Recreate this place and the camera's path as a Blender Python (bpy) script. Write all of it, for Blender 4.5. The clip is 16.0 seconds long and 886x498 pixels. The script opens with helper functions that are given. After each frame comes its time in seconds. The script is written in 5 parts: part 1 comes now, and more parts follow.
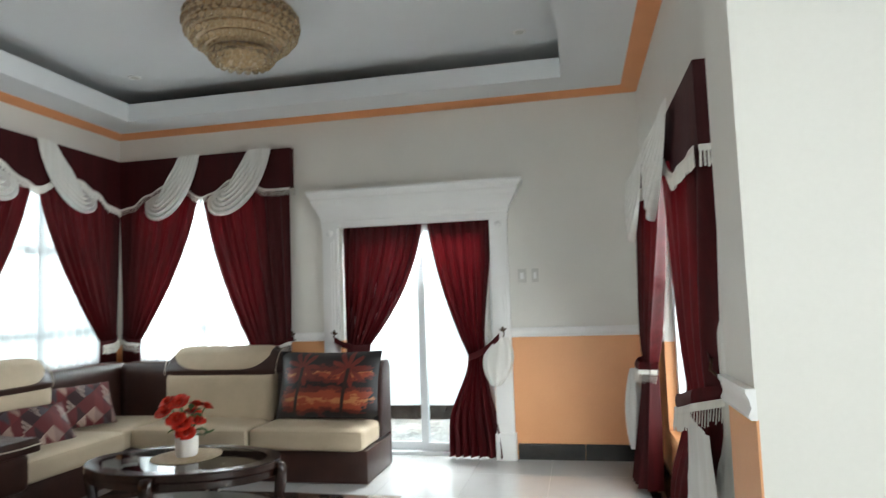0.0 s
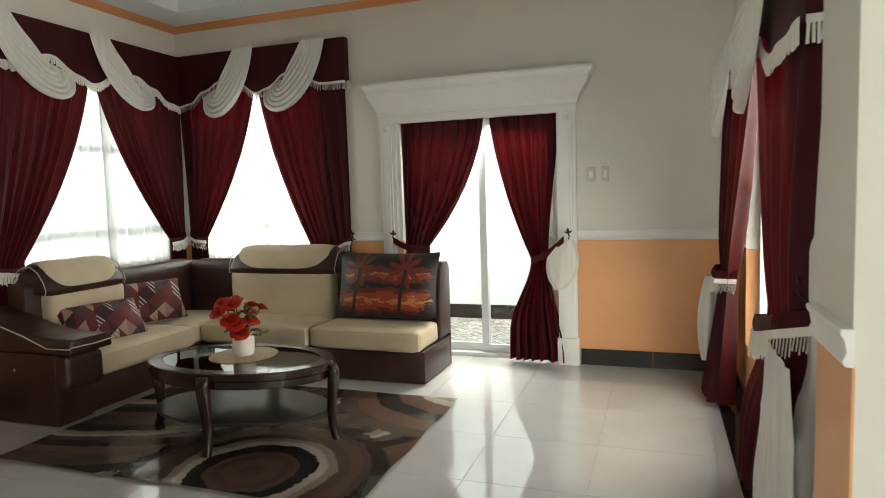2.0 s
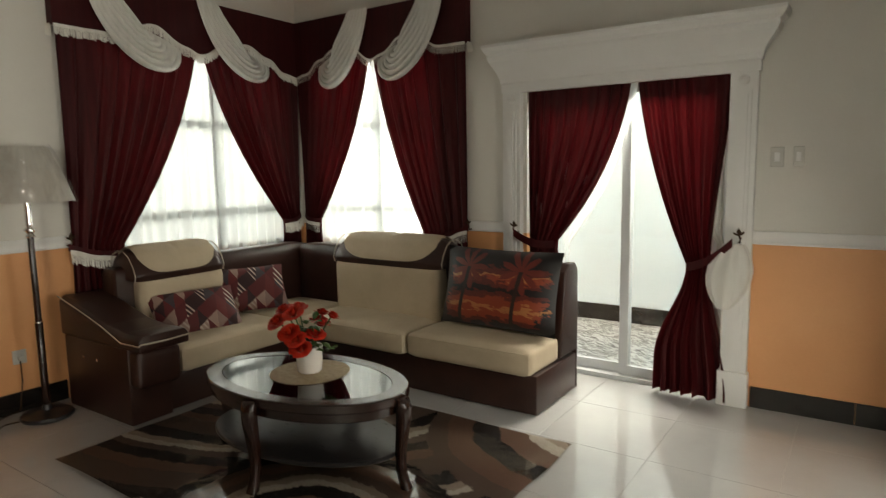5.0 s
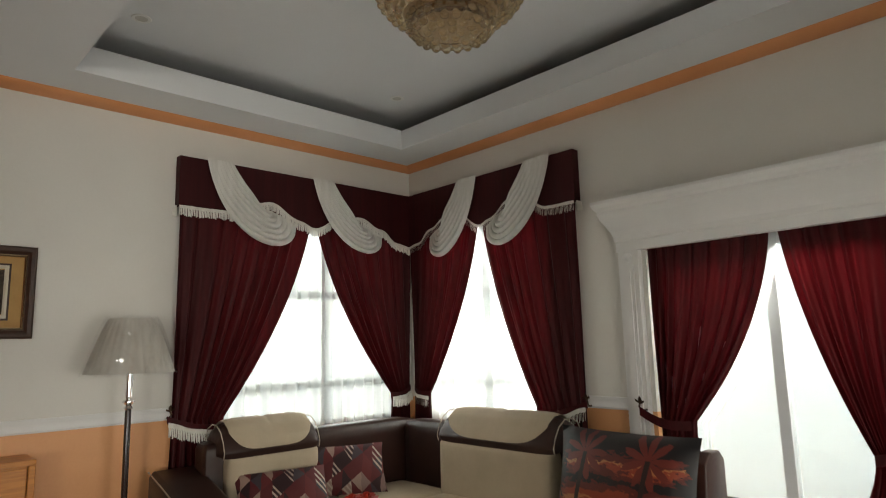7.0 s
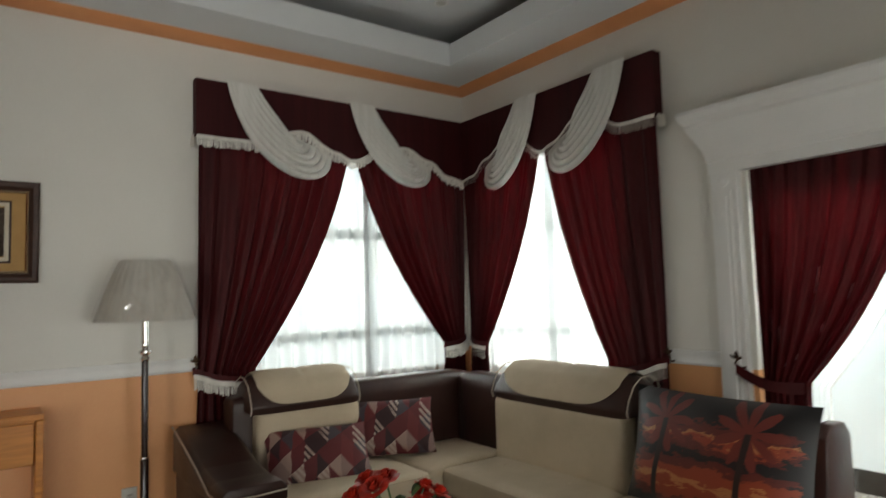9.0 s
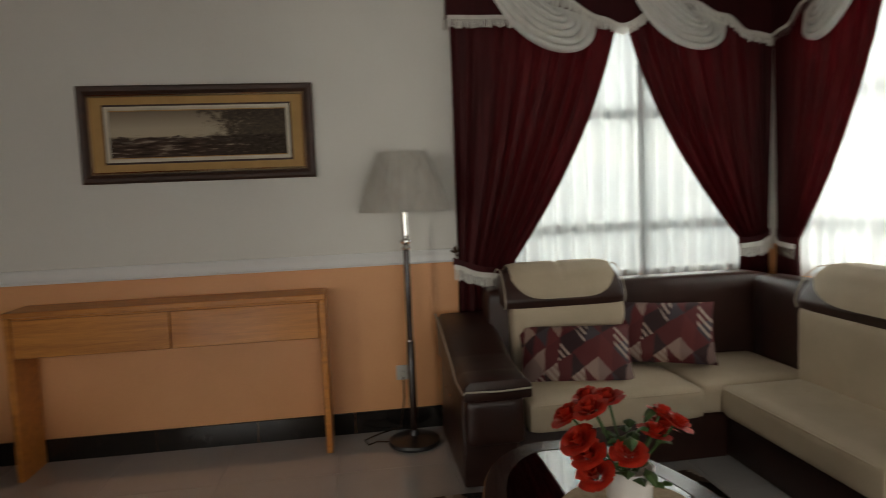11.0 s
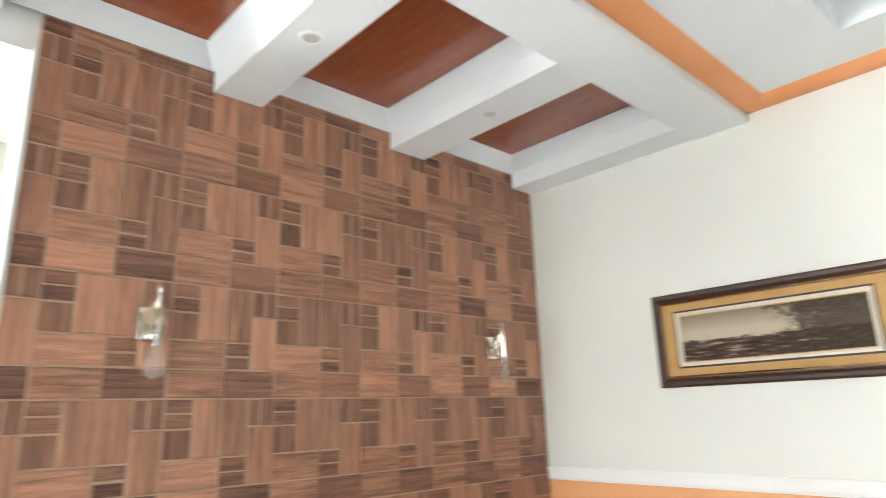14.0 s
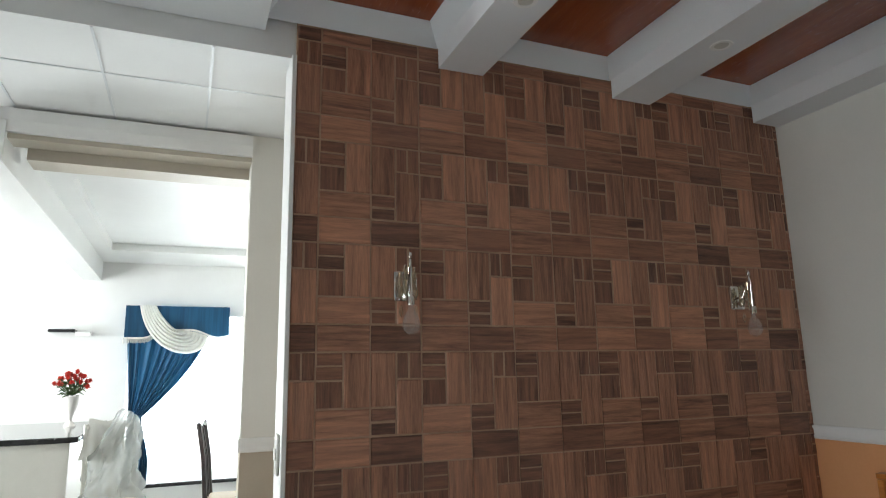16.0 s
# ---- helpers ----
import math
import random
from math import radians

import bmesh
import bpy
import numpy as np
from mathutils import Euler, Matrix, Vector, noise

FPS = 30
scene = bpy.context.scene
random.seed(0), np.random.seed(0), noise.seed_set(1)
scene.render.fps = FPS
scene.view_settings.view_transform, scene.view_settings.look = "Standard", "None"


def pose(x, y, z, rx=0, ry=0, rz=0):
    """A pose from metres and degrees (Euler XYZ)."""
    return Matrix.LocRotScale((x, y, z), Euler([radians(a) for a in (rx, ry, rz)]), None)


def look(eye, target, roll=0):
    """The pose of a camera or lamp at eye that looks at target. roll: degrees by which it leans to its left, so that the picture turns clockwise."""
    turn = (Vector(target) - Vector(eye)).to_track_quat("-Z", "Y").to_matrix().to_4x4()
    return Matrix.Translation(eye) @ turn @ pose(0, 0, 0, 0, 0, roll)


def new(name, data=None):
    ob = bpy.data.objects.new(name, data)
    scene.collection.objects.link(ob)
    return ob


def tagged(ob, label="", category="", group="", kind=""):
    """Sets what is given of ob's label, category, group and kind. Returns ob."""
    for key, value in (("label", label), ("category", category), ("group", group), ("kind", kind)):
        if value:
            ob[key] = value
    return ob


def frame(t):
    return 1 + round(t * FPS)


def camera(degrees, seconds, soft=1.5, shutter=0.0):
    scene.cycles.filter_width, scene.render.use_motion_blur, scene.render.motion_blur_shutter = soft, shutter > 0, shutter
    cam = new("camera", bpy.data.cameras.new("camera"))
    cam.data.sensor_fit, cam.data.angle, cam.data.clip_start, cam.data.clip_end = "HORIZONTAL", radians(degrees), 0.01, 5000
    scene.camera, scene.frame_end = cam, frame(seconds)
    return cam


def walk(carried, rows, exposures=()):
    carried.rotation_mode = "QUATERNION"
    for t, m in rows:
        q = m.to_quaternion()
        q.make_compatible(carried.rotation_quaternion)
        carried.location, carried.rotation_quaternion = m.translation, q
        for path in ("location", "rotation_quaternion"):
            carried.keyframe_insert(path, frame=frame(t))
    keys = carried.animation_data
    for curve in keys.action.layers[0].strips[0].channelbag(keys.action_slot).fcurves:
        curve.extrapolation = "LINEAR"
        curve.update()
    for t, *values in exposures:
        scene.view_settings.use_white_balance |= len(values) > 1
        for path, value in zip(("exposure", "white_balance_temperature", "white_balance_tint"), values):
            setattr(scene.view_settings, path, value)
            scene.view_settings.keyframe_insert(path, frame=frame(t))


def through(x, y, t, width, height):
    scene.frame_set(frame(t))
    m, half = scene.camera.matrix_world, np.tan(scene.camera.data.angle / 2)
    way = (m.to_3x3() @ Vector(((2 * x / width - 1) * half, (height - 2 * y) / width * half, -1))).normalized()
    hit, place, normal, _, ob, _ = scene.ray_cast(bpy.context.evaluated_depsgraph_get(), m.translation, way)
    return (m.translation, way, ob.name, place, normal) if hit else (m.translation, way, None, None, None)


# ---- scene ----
cam = camera(70.2, 16.0, soft=0.9, shutter=0.6)
PATH = [
    (0, (-0.585, 0.186, 1.35), (-0.995, 2.137, 1.511), -1.9),
    (0.5, (-0.495, 0.268, 1.4), (-1.065, 2.185, 1.432), -1.4),
    (1, (-0.48, 0.297, 1.378), (-1.081, 2.205, 1.339), -1.5),
    (1.5, (-0.506, 0.347, 1.365), (-1.131, 2.244, 1.268), -1.5),
    (2, (-0.531, 0.475, 1.393), (-1.18, 2.36, 1.227), -1.7),
    (2.5, (-0.582, 0.626, 1.405), (-1.273, 2.493, 1.217), -1.6),
    (3, (-0.611, 0.748, 1.374), (-1.322, 2.594, 1.076), -1.8),
    (3.2, (-0.633, 0.817, 1.355), (-1.36, 2.653, 1.038), -1.6),
    (5.3, (-0.575, 1.459, 1.496), (-1.748, 3.066, 1.299), -1.7),
    (5.5, (-0.633, 1.475, 1.465), (-1.828, 3.074, 1.361), -2.2),
    (6, (-0.591, 1.675, 1.486), (-1.936, 3.153, 1.573), -1.8),
    (6.5, (-0.57, 1.798, 1.458), (-1.978, 3.198, 1.696), -2.0),
    (7, (-0.621, 1.909, 1.46), (-2.064, 3.261, 1.76), -1.5),
    (7.5, (-0.712, 2.02, 1.469), (-2.161, 3.348, 1.838), -2.0),
    (8, (-0.758, 2.133, 1.455), (-2.228, 3.437, 1.826), -2.0),
    (8.2, (-0.801, 2.189, 1.445), (-2.278, 3.494, 1.784), -2.0),
    (10.3, (-1.211, 2.754, 1.444), (-3.079, 3.444, 1.257), -2.0),
    (10.5, (-1.22, 2.771, 1.451), (-3.117, 3.374, 1.257), -2.1),
    (11, (-1.229, 2.883, 1.415), (-3.203, 3.158, 1.247), -2.4),
    (11.5, (-1.235, 2.959, 1.39), (-3.23, 2.983, 1.248), -1.9),
    (12, (-1.327, 3.054, 1.515), (-3.314, 2.826, 1.529), -2.7),
    (12.5, (-1.39, 3.137, 1.533), (-3.32, 2.661, 1.752), -2.2),
    (13, (-1.493, 3.237, 1.48), (-3.255, 2.391, 1.904), -2.1),
    (13.5, (-1.493, 3.296, 1.473), (-3.072, 2.16, 1.937), -1.9),
    (14, (-1.479, 3.315, 1.446), (-2.802, 1.904, 1.955), -1.8),
    (14.5, (-1.464, 3.358, 1.425), (-2.479, 1.713, 1.936), -1.1),
    (15, (-1.44, 3.376, 1.457), (-2.224, 1.607, 1.963), -0.9),
    (15.5, (-1.431, 3.347, 1.456), (-2.161, 1.538, 1.901), -1.0),
    (16, (-1.428, 3.364, 1.447), (-2.17, 1.547, 1.832), -1.1),
]
# the clip's own exposure and white balance
EXPOSURES = [(0.0, 0.36, 7000, 12), (0.5, 0.20, 7800, 13), (1.0, 0.14, 8150, 12), (2.0, 0.05, 8350, 12), (3.0, -0.07, 8250, 12),
             (5.5, -0.60, 9050, 16), (6.0, -0.62, 9050, 17), (7.0, -0.30, 8300, 16), (8.0, 0.08, 7450, 14), (10.3, -1.14, 8450, 14),
             (11.0, -0.82, 8300, 17), (12.0, -0.45, 7900, 14), (12.5, -0.05, 7000, 10), (13.0, 0.82, 7000, 9), (13.5, 1.42, 7100, 9),
             (14.0, 1.60, 7150, 12), (14.5, 1.68, 7500, 13), (15.0, 0.64, 6900, 13), (15.5, -0.04, 7000, 13), (16.0, -0.16, 7000, 13)]
walk(cam, [(t, look(eye, target, roll)) for t, eye, target, roll in PATH], EXPOSURES)

# ---- world, daylight, lamps at the openings and unseen fill lamps ----
world = bpy.data.worlds.new("world")
scene.world = world
world.use_nodes = True
wn = world.node_tree.nodes
sky = wn.new("ShaderNodeTexSky")
sky.sky_type = "NISHITA"
sky.sun_disc = False
sky.sun_elevation = radians(75)
sky.sun_rotation = radians(180)
world.node_tree.links.new(sky.outputs[0], wn["Background"].inputs[0])
wn["Background"].inputs[1].default_value = 0.14

sun_data = bpy.data.lights.new("sun", "SUN")
sun_data.energy = 2.2
sun_data.angle = radians(2)
sun_data.color = (1.0, 0.98, 0.95)
sun = new("sun", sun_data)
sun.matrix_world = look((0, 0, 30), (1.5, 7.6, 0))


def area_lamp(name, x, y, z, sx, sy, power, target, color=(0.82, 0.93, 1.0)):
    """An area lamp: daylight at the openings, and added fill where none is built."""
    data = bpy.data.lights.new(name, "AREA")
    data.shape, data.size, data.size_y, data.energy, data.color = "RECTANGLE", sx, sy, power, color
    ob = new(name, data)
    ob.matrix_world = look((x, y, z), target)
    return ob


area_lamp("window_light_west", -5.32, 4.65, 1.65, 1.7, 1.6, 88, (-2.0, 4.65, 1.0))
area_lamp("window_light_north", -4.15, 5.92, 1.65, 1.4, 1.6, 130, (-4.15, 1.5, 0.8))
area_lamp("door_light", -1.98, 6.62, 2.6, 1.9, 0.7, 170, (-1.98, 3.2, 0.35)).data.spread = radians(95)
area_lamp("window_light_east", 0.36, 3.8, 1.25, 1.7, 1.5, 88, (-2.5, 3.8, 0.3))
area_lamp("dining_window_light", -1.6, -5.45, 1.35, 1.7, 1.7, 520, (-1.6, 0, 1.35))
# added fill out of view; the kitchen side has no window
area_lamp("kitchen_fill_light", 2.9, -3.0, 1.6, 1.8, 1.6, 300, (-5, -3.0, 1.5))
# unseen fill in the closed hall, added to lift the west wall
area_lamp("entry_fill_light", 2.9, 0.75, 1.5, 1.6, 2.0, 42, (-1.5, 1.0, 0.4), (0.80, 0.91, 1.0)).data.spread = radians(110)

# ---- materials ----


class Nodes:
    """Short way to write node trees."""

    def __init__(self, name):
        self.m = bpy.data.materials.new(name)
        self.m.use_nodes = True
        self.t = self.m.node_tree
        self.bsdf = self.t.nodes["Principled BSDF"]
        self.out = self.t.nodes["Material Output"]

    def node(self, kind, **props):
        n = self.t.nodes.new("ShaderNode" + kind)
        for k, v in props.items():
            if k == "operation":
                n.operation = v
            elif k == "distance":
                n.distance = v
            elif k == "feature":
                n.feature = v
            elif k == "data_type":
                n.data_type = v
            elif k == "blend_type":
                n.blend_type = v
        return n

    def put(self, socket, value):
        if isinstance(value, bpy.types.NodeSocket):
            self.t.links.new(value, socket)
        elif value is not None:
            socket.default_value = value

    def math(self, op, a, b=None, c=None):
        n = self.node("Math", operation=op)
        self.put(n.inputs[0], a)
        self.put(n.inputs[1], b)
        self.put(n.inputs[2], c)
        return n.outputs[0]

    def pos(self, space="world"):
        if space == "world":
            return self.node("NewGeometry").outputs["Position"]
        return self.node("TexCoord").outputs["Object" if space == "object" else "Generated"]

    def map(self, vec, scale=(1, 1, 1), loc=(0, 0, 0), rot=(0, 0, 0)):
        n = self.node("Mapping")
        self.put(n.inputs["Vector"], vec)
        n.inputs["Scale"].default_value = scale
        n.inputs["Location"].default_value = loc
        n.inputs["Rotation"].default_value = [radians(a) for a in rot]
        return n.outputs[0]

    def xyz(self, vec):
        n = self.node("SeparateXYZ")
        self.put(n.inputs[0], vec)
        return n.outputs

    def noise(self, vec, scale=5.0, detail=4.0, rough=0.55, warp=0.0):
        n = self.node("TexNoise")
        self.put(n.inputs["Vector"], vec)
        n.inputs["Scale"].default_value = scale
        n.inputs["Detail"].default_value = detail
        n.inputs["Roughness"].default_value = rough
        n.inputs["Distortion"].default_value = warp
        return n.outputs["Fac"]

    def voronoi(self, vec, scale=5.0, metric="EUCLIDEAN", feature="F1"):
        n = self.node("TexVoronoi", feature=feature)
        if feature != "DISTANCE_TO_EDGE":
            n.distance = metric
        self.put(n.inputs["Vector"], vec)
        n.inputs["Scale"].default_value = scale
        return n

    def ramp(self, fac, stops, hard=False):
        n = self.node("ValToRGB")
        n.color_ramp.interpolation = "CONSTANT" if hard else "LINEAR"
        e = n.color_ramp.elements
        while len(e) < len(stops):
            e.new(0.5)
        for item, (p, c) in zip(e, stops):
            item.position, item.color = p, (*c, 1)
        self.put(n.inputs[0], fac)
        return n.outputs[0]

    def mix(self, fac, a, b):
        n = self.node("Mix", data_type="RGBA")
        self.put(n.inputs[0], fac)
        self.put(n.inputs[6], a if isinstance(a, bpy.types.NodeSocket) else (*a, 1))
        self.put(n.inputs[7], b if isinstance(b, bpy.types.NodeSocket) else (*b, 1))
        return n.outputs[2]

    def bump(self, height, strength=0.2, distance=0.01):
        n = self.node("Bump")
        n.inputs["Strength"].default_value = strength
        n.inputs["Distance"].default_value = distance
        self.put(n.inputs["Height"], height)
        self.put(self.bsdf.inputs["Normal"], n.outputs[0])
        return n.outputs[0]

    def set(self, **v):
        names = dict(color="Base Color", rough="Roughness", metal="Metallic", coat="Coat Weight", coat_rough="Coat Roughness",
                     sheen="Sheen Weight", spec="Specular IOR Level", trans="Transmission Weight", ior="IOR", alpha="Alpha")
        for k, x in v.items():
            if k == "color" and not isinstance(x, bpy.types.NodeSocket):
                x = (*x, 1)
            self.put(self.bsdf.inputs[names[k]], x)
        return self


def plain(name, c1, c2, rough=0.5, scale=3.0, metal=0.0, bump=0.1, fine=90.0, spec=0.5, coat=0.0, dist=0.003, rvar=0.1, space="world"):
    """A surface of one colour with soft large stains and fine grain."""
    n = Nodes(name)
    p = n.pos(space)
    big = n.noise(p, scale, 5, 0.6)
    small = n.noise(p, fine, 3, 0.6)
    both = n.math("ADD", n.math("MULTIPLY", big, 0.75), n.math("MULTIPLY", small, 0.25))
    n.set(color=n.ramp(both, [(0.3, c1), (0.7, c2)]), metal=metal, spec=spec, coat=coat)
    n.set(rough=n.math("ADD", rough - rvar / 2, n.math("MULTIPLY", big, rvar)))
    if bump:
        n.bump(small, bump, dist)
    return n.m


def wood(name, c1, c2, axis="x", rough=0.35, scale=1.0, coat=0.0, vary=0.0, space="world", relief=0.0):
    """Wood with its grain along one axis."""
    n = Nodes(name)
    s = {"x": (0.6, 9, 9), "y": (9, 0.6, 9), "z": (9, 9, 0.6)}[axis]
    p = n.pos(space)
    if vary:
        rnd = n.node("ObjectInfo").outputs["Random"]
        comb = n.node("CombineXYZ")
        for i in range(3):
            n.put(comb.inputs[i], n.math("MULTIPLY", rnd, 7.0 + 5 * i))
        add = n.node("VectorMath", operation="ADD")
        n.put(add.inputs[0], p)
        n.put(add.inputs[1], comb.outputs[0])
        p = add.outputs[0]
    q = n.map(p, [a * scale for a in s])
    g = n.noise(q, 3.0, 8, 0.62, 0.6)
    f = n.noise(n.map(p, [a * scale * 6 for a in s]), 4.0, 4, 0.6)
    v = n.math("ADD", n.math("MULTIPLY", g, 0.75), n.math("MULTIPLY", f, 0.25))
    if vary:
        v = n.math("ADD", v, n.math("MULTIPLY", n.math("SUBTRACT", rnd, 0.5), vary))
    n.set(color=n.ramp(v, [(0.28, c1), (0.72, c2)]), rough=n.math("ADD", rough - 0.08, n.math("MULTIPLY", f, 0.16)), coat=coat)
    n.bump(n.math("ADD", f, n.math("MULTIPLY", g, relief)), 0.15 + 0.5 * min(1.0, relief), 0.002 + 0.003 * relief)
    return n.m


def cloth(name, c1, c2, through=0.2, rough=0.8, weave=900.0, sheen=0.2, clear=0.0):
    """Cloth that lets some light through; clear: how far one can see through it."""
    n = Nodes(name)
    p = n.pos()
    big = n.noise(n.map(p, (14, 14, 0.7)), 1.6, 4, 0.6)
    w = n.noise(p, weave, 2, 0.5)
    col = n.ramp(big, [(0.3, c1), (0.7, c2)])
    n.set(color=col, rough=rough, sheen=sheen, spec=0.25)
    nor = n.bump(w, 0.25, 0.001)
    tr = n.node("BsdfTranslucent")
    n.put(tr.inputs["Color"], col)
    mix = n.node("MixShader")
    mix.inputs[0].default_value = through
    n.t.links.new(n.bsdf.outputs[0], mix.inputs[1])
    n.t.links.new(tr.outputs[0], mix.inputs[2])
    last = mix.outputs[0]
    if clear:
        tp = n.node("BsdfTransparent")
        mx = n.node("MixShader")
        n.put(mx.inputs[0], n.math("MULTIPLY", clear, n.math("ADD", 0.7, n.math("MULTIPLY", big, 0.6))))
        n.t.links.new(last, mx.inputs[1])
        n.t.links.new(tp.outputs[0], mx.inputs[2])
        last = mx.outputs[0]
    n.t.links.new(last, n.out.inputs[0])
    return n.m


CREAM = plain("cream_wall_paint", (0.66, 0.642, 0.59), (0.72, 0.702, 0.65), 0.5, 1.2, bump=0.12, fine=60)
ORANGE = plain("orange_wall_paint", (0.72, 0.33, 0.14), (0.80, 0.39, 0.18), 0.45, 1.5, bump=0.12, fine=60)
TRIM_ORANGE = plain("orange_trim_paint", (0.70, 0.27, 0.10), (0.78, 0.33, 0.14), 0.5, 2.0, bump=0.05)
WHITE = plain("white_paint", (0.74, 0.74, 0.72), (0.80, 0.80, 0.78), 0.45, 2.0, bump=0.08)
CEIL = plain("ceiling_paint", (0.70, 0.72, 0.73), (0.75, 0.77, 0.78), 0.6, 1.0, bump=0.08)
GRID_WHITE = plain("white_ceiling_board", (0.76, 0.77, 0.76), (0.81, 0.82, 0.81), 0.6, 1.5, bump=0.08)
BLACK_TILE = plain("black_skirting_tile", (0.006, 0.005, 0.005), (0.02, 0.016, 0.014), 0.12, 9.0, bump=0.0, rvar=0.06)
FLOOR = plain("polished_white_tile", (0.43, 0.43, 0.42), (0.49, 0.49, 0.48), 0.025, 2.5, bump=0.0, rvar=0.02, spec=1.0)
FLOOR.node_tree.nodes["Principled BSDF"].inputs["IOR"].default_value = 1.7
TILEJOINT = plain("tan_tile_joint", (0.36, 0.225, 0.15), (0.52, 0.35, 0.24), 0.6, 6.0)
GROUT = plain("tile_grout", (0.46, 0.45, 0.42), (0.54, 0.53, 0.50), 0.8, 6.0)
MAROON = cloth("maroon_curtain_cloth", (0.036, 0.0014, 0.0022), (0.070, 0.0030, 0.0046), 0.14, 0.6, 700, 0.0)
PELMET = cloth("maroon_pelmet_cloth", (0.030, 0.0018, 0.0026), (0.050, 0.003, 0.0043), 0.02, 0.65, 700, 0.0)
SWAG = cloth("white_swag_cloth", (0.66, 0.65, 0.60), (0.76, 0.75, 0.71), 0.05, 0.6, 600, 0.2)
FRINGE = cloth("white_fringe_thread", (0.66, 0.64, 0.58), (0.80, 0.78, 0.72), 0.1, 0.8, 600, 0.1)
SHEER = cloth("sheer_white_voile", (0.66, 0.71, 0.72), (0.80, 0.83, 0.83), 0.5, 0.8, 500, 0.0, 0.30)
BLUE = cloth("blue_curtain_cloth", (0.004, 0.036, 0.080), (0.009, 0.072, 0.140), 0.07, 0.5, 700, 0.1)
LEATHER = plain("brown_leather", (0.020, 0.0072, 0.0052), (0.046, 0.0168, 0.0120), 0.36, 5.0, bump=0.35, fine=220, dist=0.002)
BEIGE = plain("beige_upholstery", (0.45, 0.365, 0.255), (0.56, 0.46, 0.335), 0.75, 4.0, bump=0.4, fine=380, dist=0.002)
PIPING = plain("pale_piping", (0.40, 0.34, 0.27), (0.52, 0.46, 0.38), 0.6, 8.0)
DARKWOOD = plain("dark_red_wood", (0.012, 0.0042, 0.0028), (0.027, 0.0090, 0.0056), 0.24, 5.0, bump=0.03, coat=0.2)
SHELFWOOD = wood("black_brown_shelf_wood", (0.010, 0.009, 0.010), (0.022, 0.021, 0.023), "x", 0.30)
PINE = wood("orange_pine_wood", (0.33, 0.095, 0.016), (0.70, 0.28, 0.060), "y", 0.35, coat=0.1)
PANEL = wood("reddish_ceiling_wood", (0.25, 0.050, 0.014), (0.37, 0.088, 0.026), "y", 0.25, coat=0.5)
BRASS = plain("dark_bronze", (0.05, 0.03, 0.02), (0.10, 0.06, 0.035), 0.35, 20.0, metal=0.9)
GOLD = plain("gold_metal", (0.50, 0.35, 0.21), (0.66, 0.48, 0.32), 0.22, 20.0, metal=1.0, bump=0.0)
AMBER = plain("pale_gold_lacquer", (0.50, 0.37, 0.22), (0.66, 0.50, 0.32), 0.35, 30.0, metal=0.4, bump=0.0)
CHROME = plain("chrome", (0.62, 0.60, 0.57), (0.75, 0.73, 0.70), 0.10, 20.0, metal=1.0, bump=0.0, rvar=0.05)
ALU = plain("white_aluminium", (0.62, 0.65, 0.66), (0.70, 0.72, 0.73), 0.35, 4.0, bump=0.0)
CERAMIC = plain("white_ceramic", (0.78, 0.75, 0.70), (0.84, 0.81, 0.77), 0.15, 12.0, bump=0.0)
PLASTIC = plain("white_plastic", (0.50, 0.49, 0.45), (0.57, 0.56, 0.51), 0.35, 8.0, bump=0.0)
ROSE = plain("red_petal", (0.40, 0.012, 0.006), (0.70, 0.045, 0.02), 0.5, 30.0, bump=0.2)
LEAF = plain("green_leaf", (0.02, 0.05, 0.012), (0.06, 0.12, 0.03), 0.5, 30.0)
SHADE = cloth("grey_lampshade_cloth", (0.56, 0.54, 0.49), (0.66, 0.64, 0.58), 0.35, 0.7, 400, 0.1)
LACQUER = plain("white_lacquer", (0.66, 0.64, 0.58), (0.72, 0.70, 0.65), 0.3, 4.0, bump=0.03)
STONE = plain("dark_counter_stone", (0.008, 0.008, 0.009), (0.03, 0.03, 0.032), 0.12, 40.0, bump=0.0)
TAUPE = plain("taupe_wall_paint", (0.40, 0.34, 0.27), (0.46, 0.40, 0.32), 0.5, 1.5)
# beige that carries the shade of the backlit hall beam
LINTEL = plain("backlit_beam_beige", (0.46, 0.41, 0.34), (0.53, 0.48, 0.40), 0.5, 1.5)
# dark brown that soaks up light in the cove, to deepen its shade
COVE_DARK = plain("cove_darkening_brown", (0.05, 0.035, 0.027), (0.085, 0.062, 0.048), 0.85, 3.0)
CONCRETE = plain("pale_concrete", (0.38, 0.38, 0.36), (0.50, 0.49, 0.47), 0.85, 0.6, bump=0.3, fine=40)
# white render; its blue tint stands in for the cool daylight outside
OUTWALL = plain("outer_render_cool_tint", (0.62, 0.72, 0.78), (0.70, 0.79, 0.85), 0.8, 0.8, bump=0.3, fine=50)


def glass(name, tint=(1, 1, 1), rough=0.0, ior=1.5):
    """Clear pane: see-through with a mirror gloss on top."""
    n = Nodes(name)
    tp = n.node("BsdfTransparent")
    tp.inputs[0].default_value = (*tint, 1)
    gl = n.node("BsdfGlossy")
    gl.inputs["Roughness"].default_value = rough + 0.02
    fr = n.node("Fresnel")
    fr.inputs[0].default_value = ior
    mx = n.node("MixShader")
    n.t.links.new(fr.outputs[0], mx.inputs[0])
    n.t.links.new(tp.outputs[0], mx.inputs[1])
    n.t.links.new(gl.outputs[0], mx.inputs[2])
    n.t.links.new(mx.outputs[0], n.out.inputs[0])
    return n.m


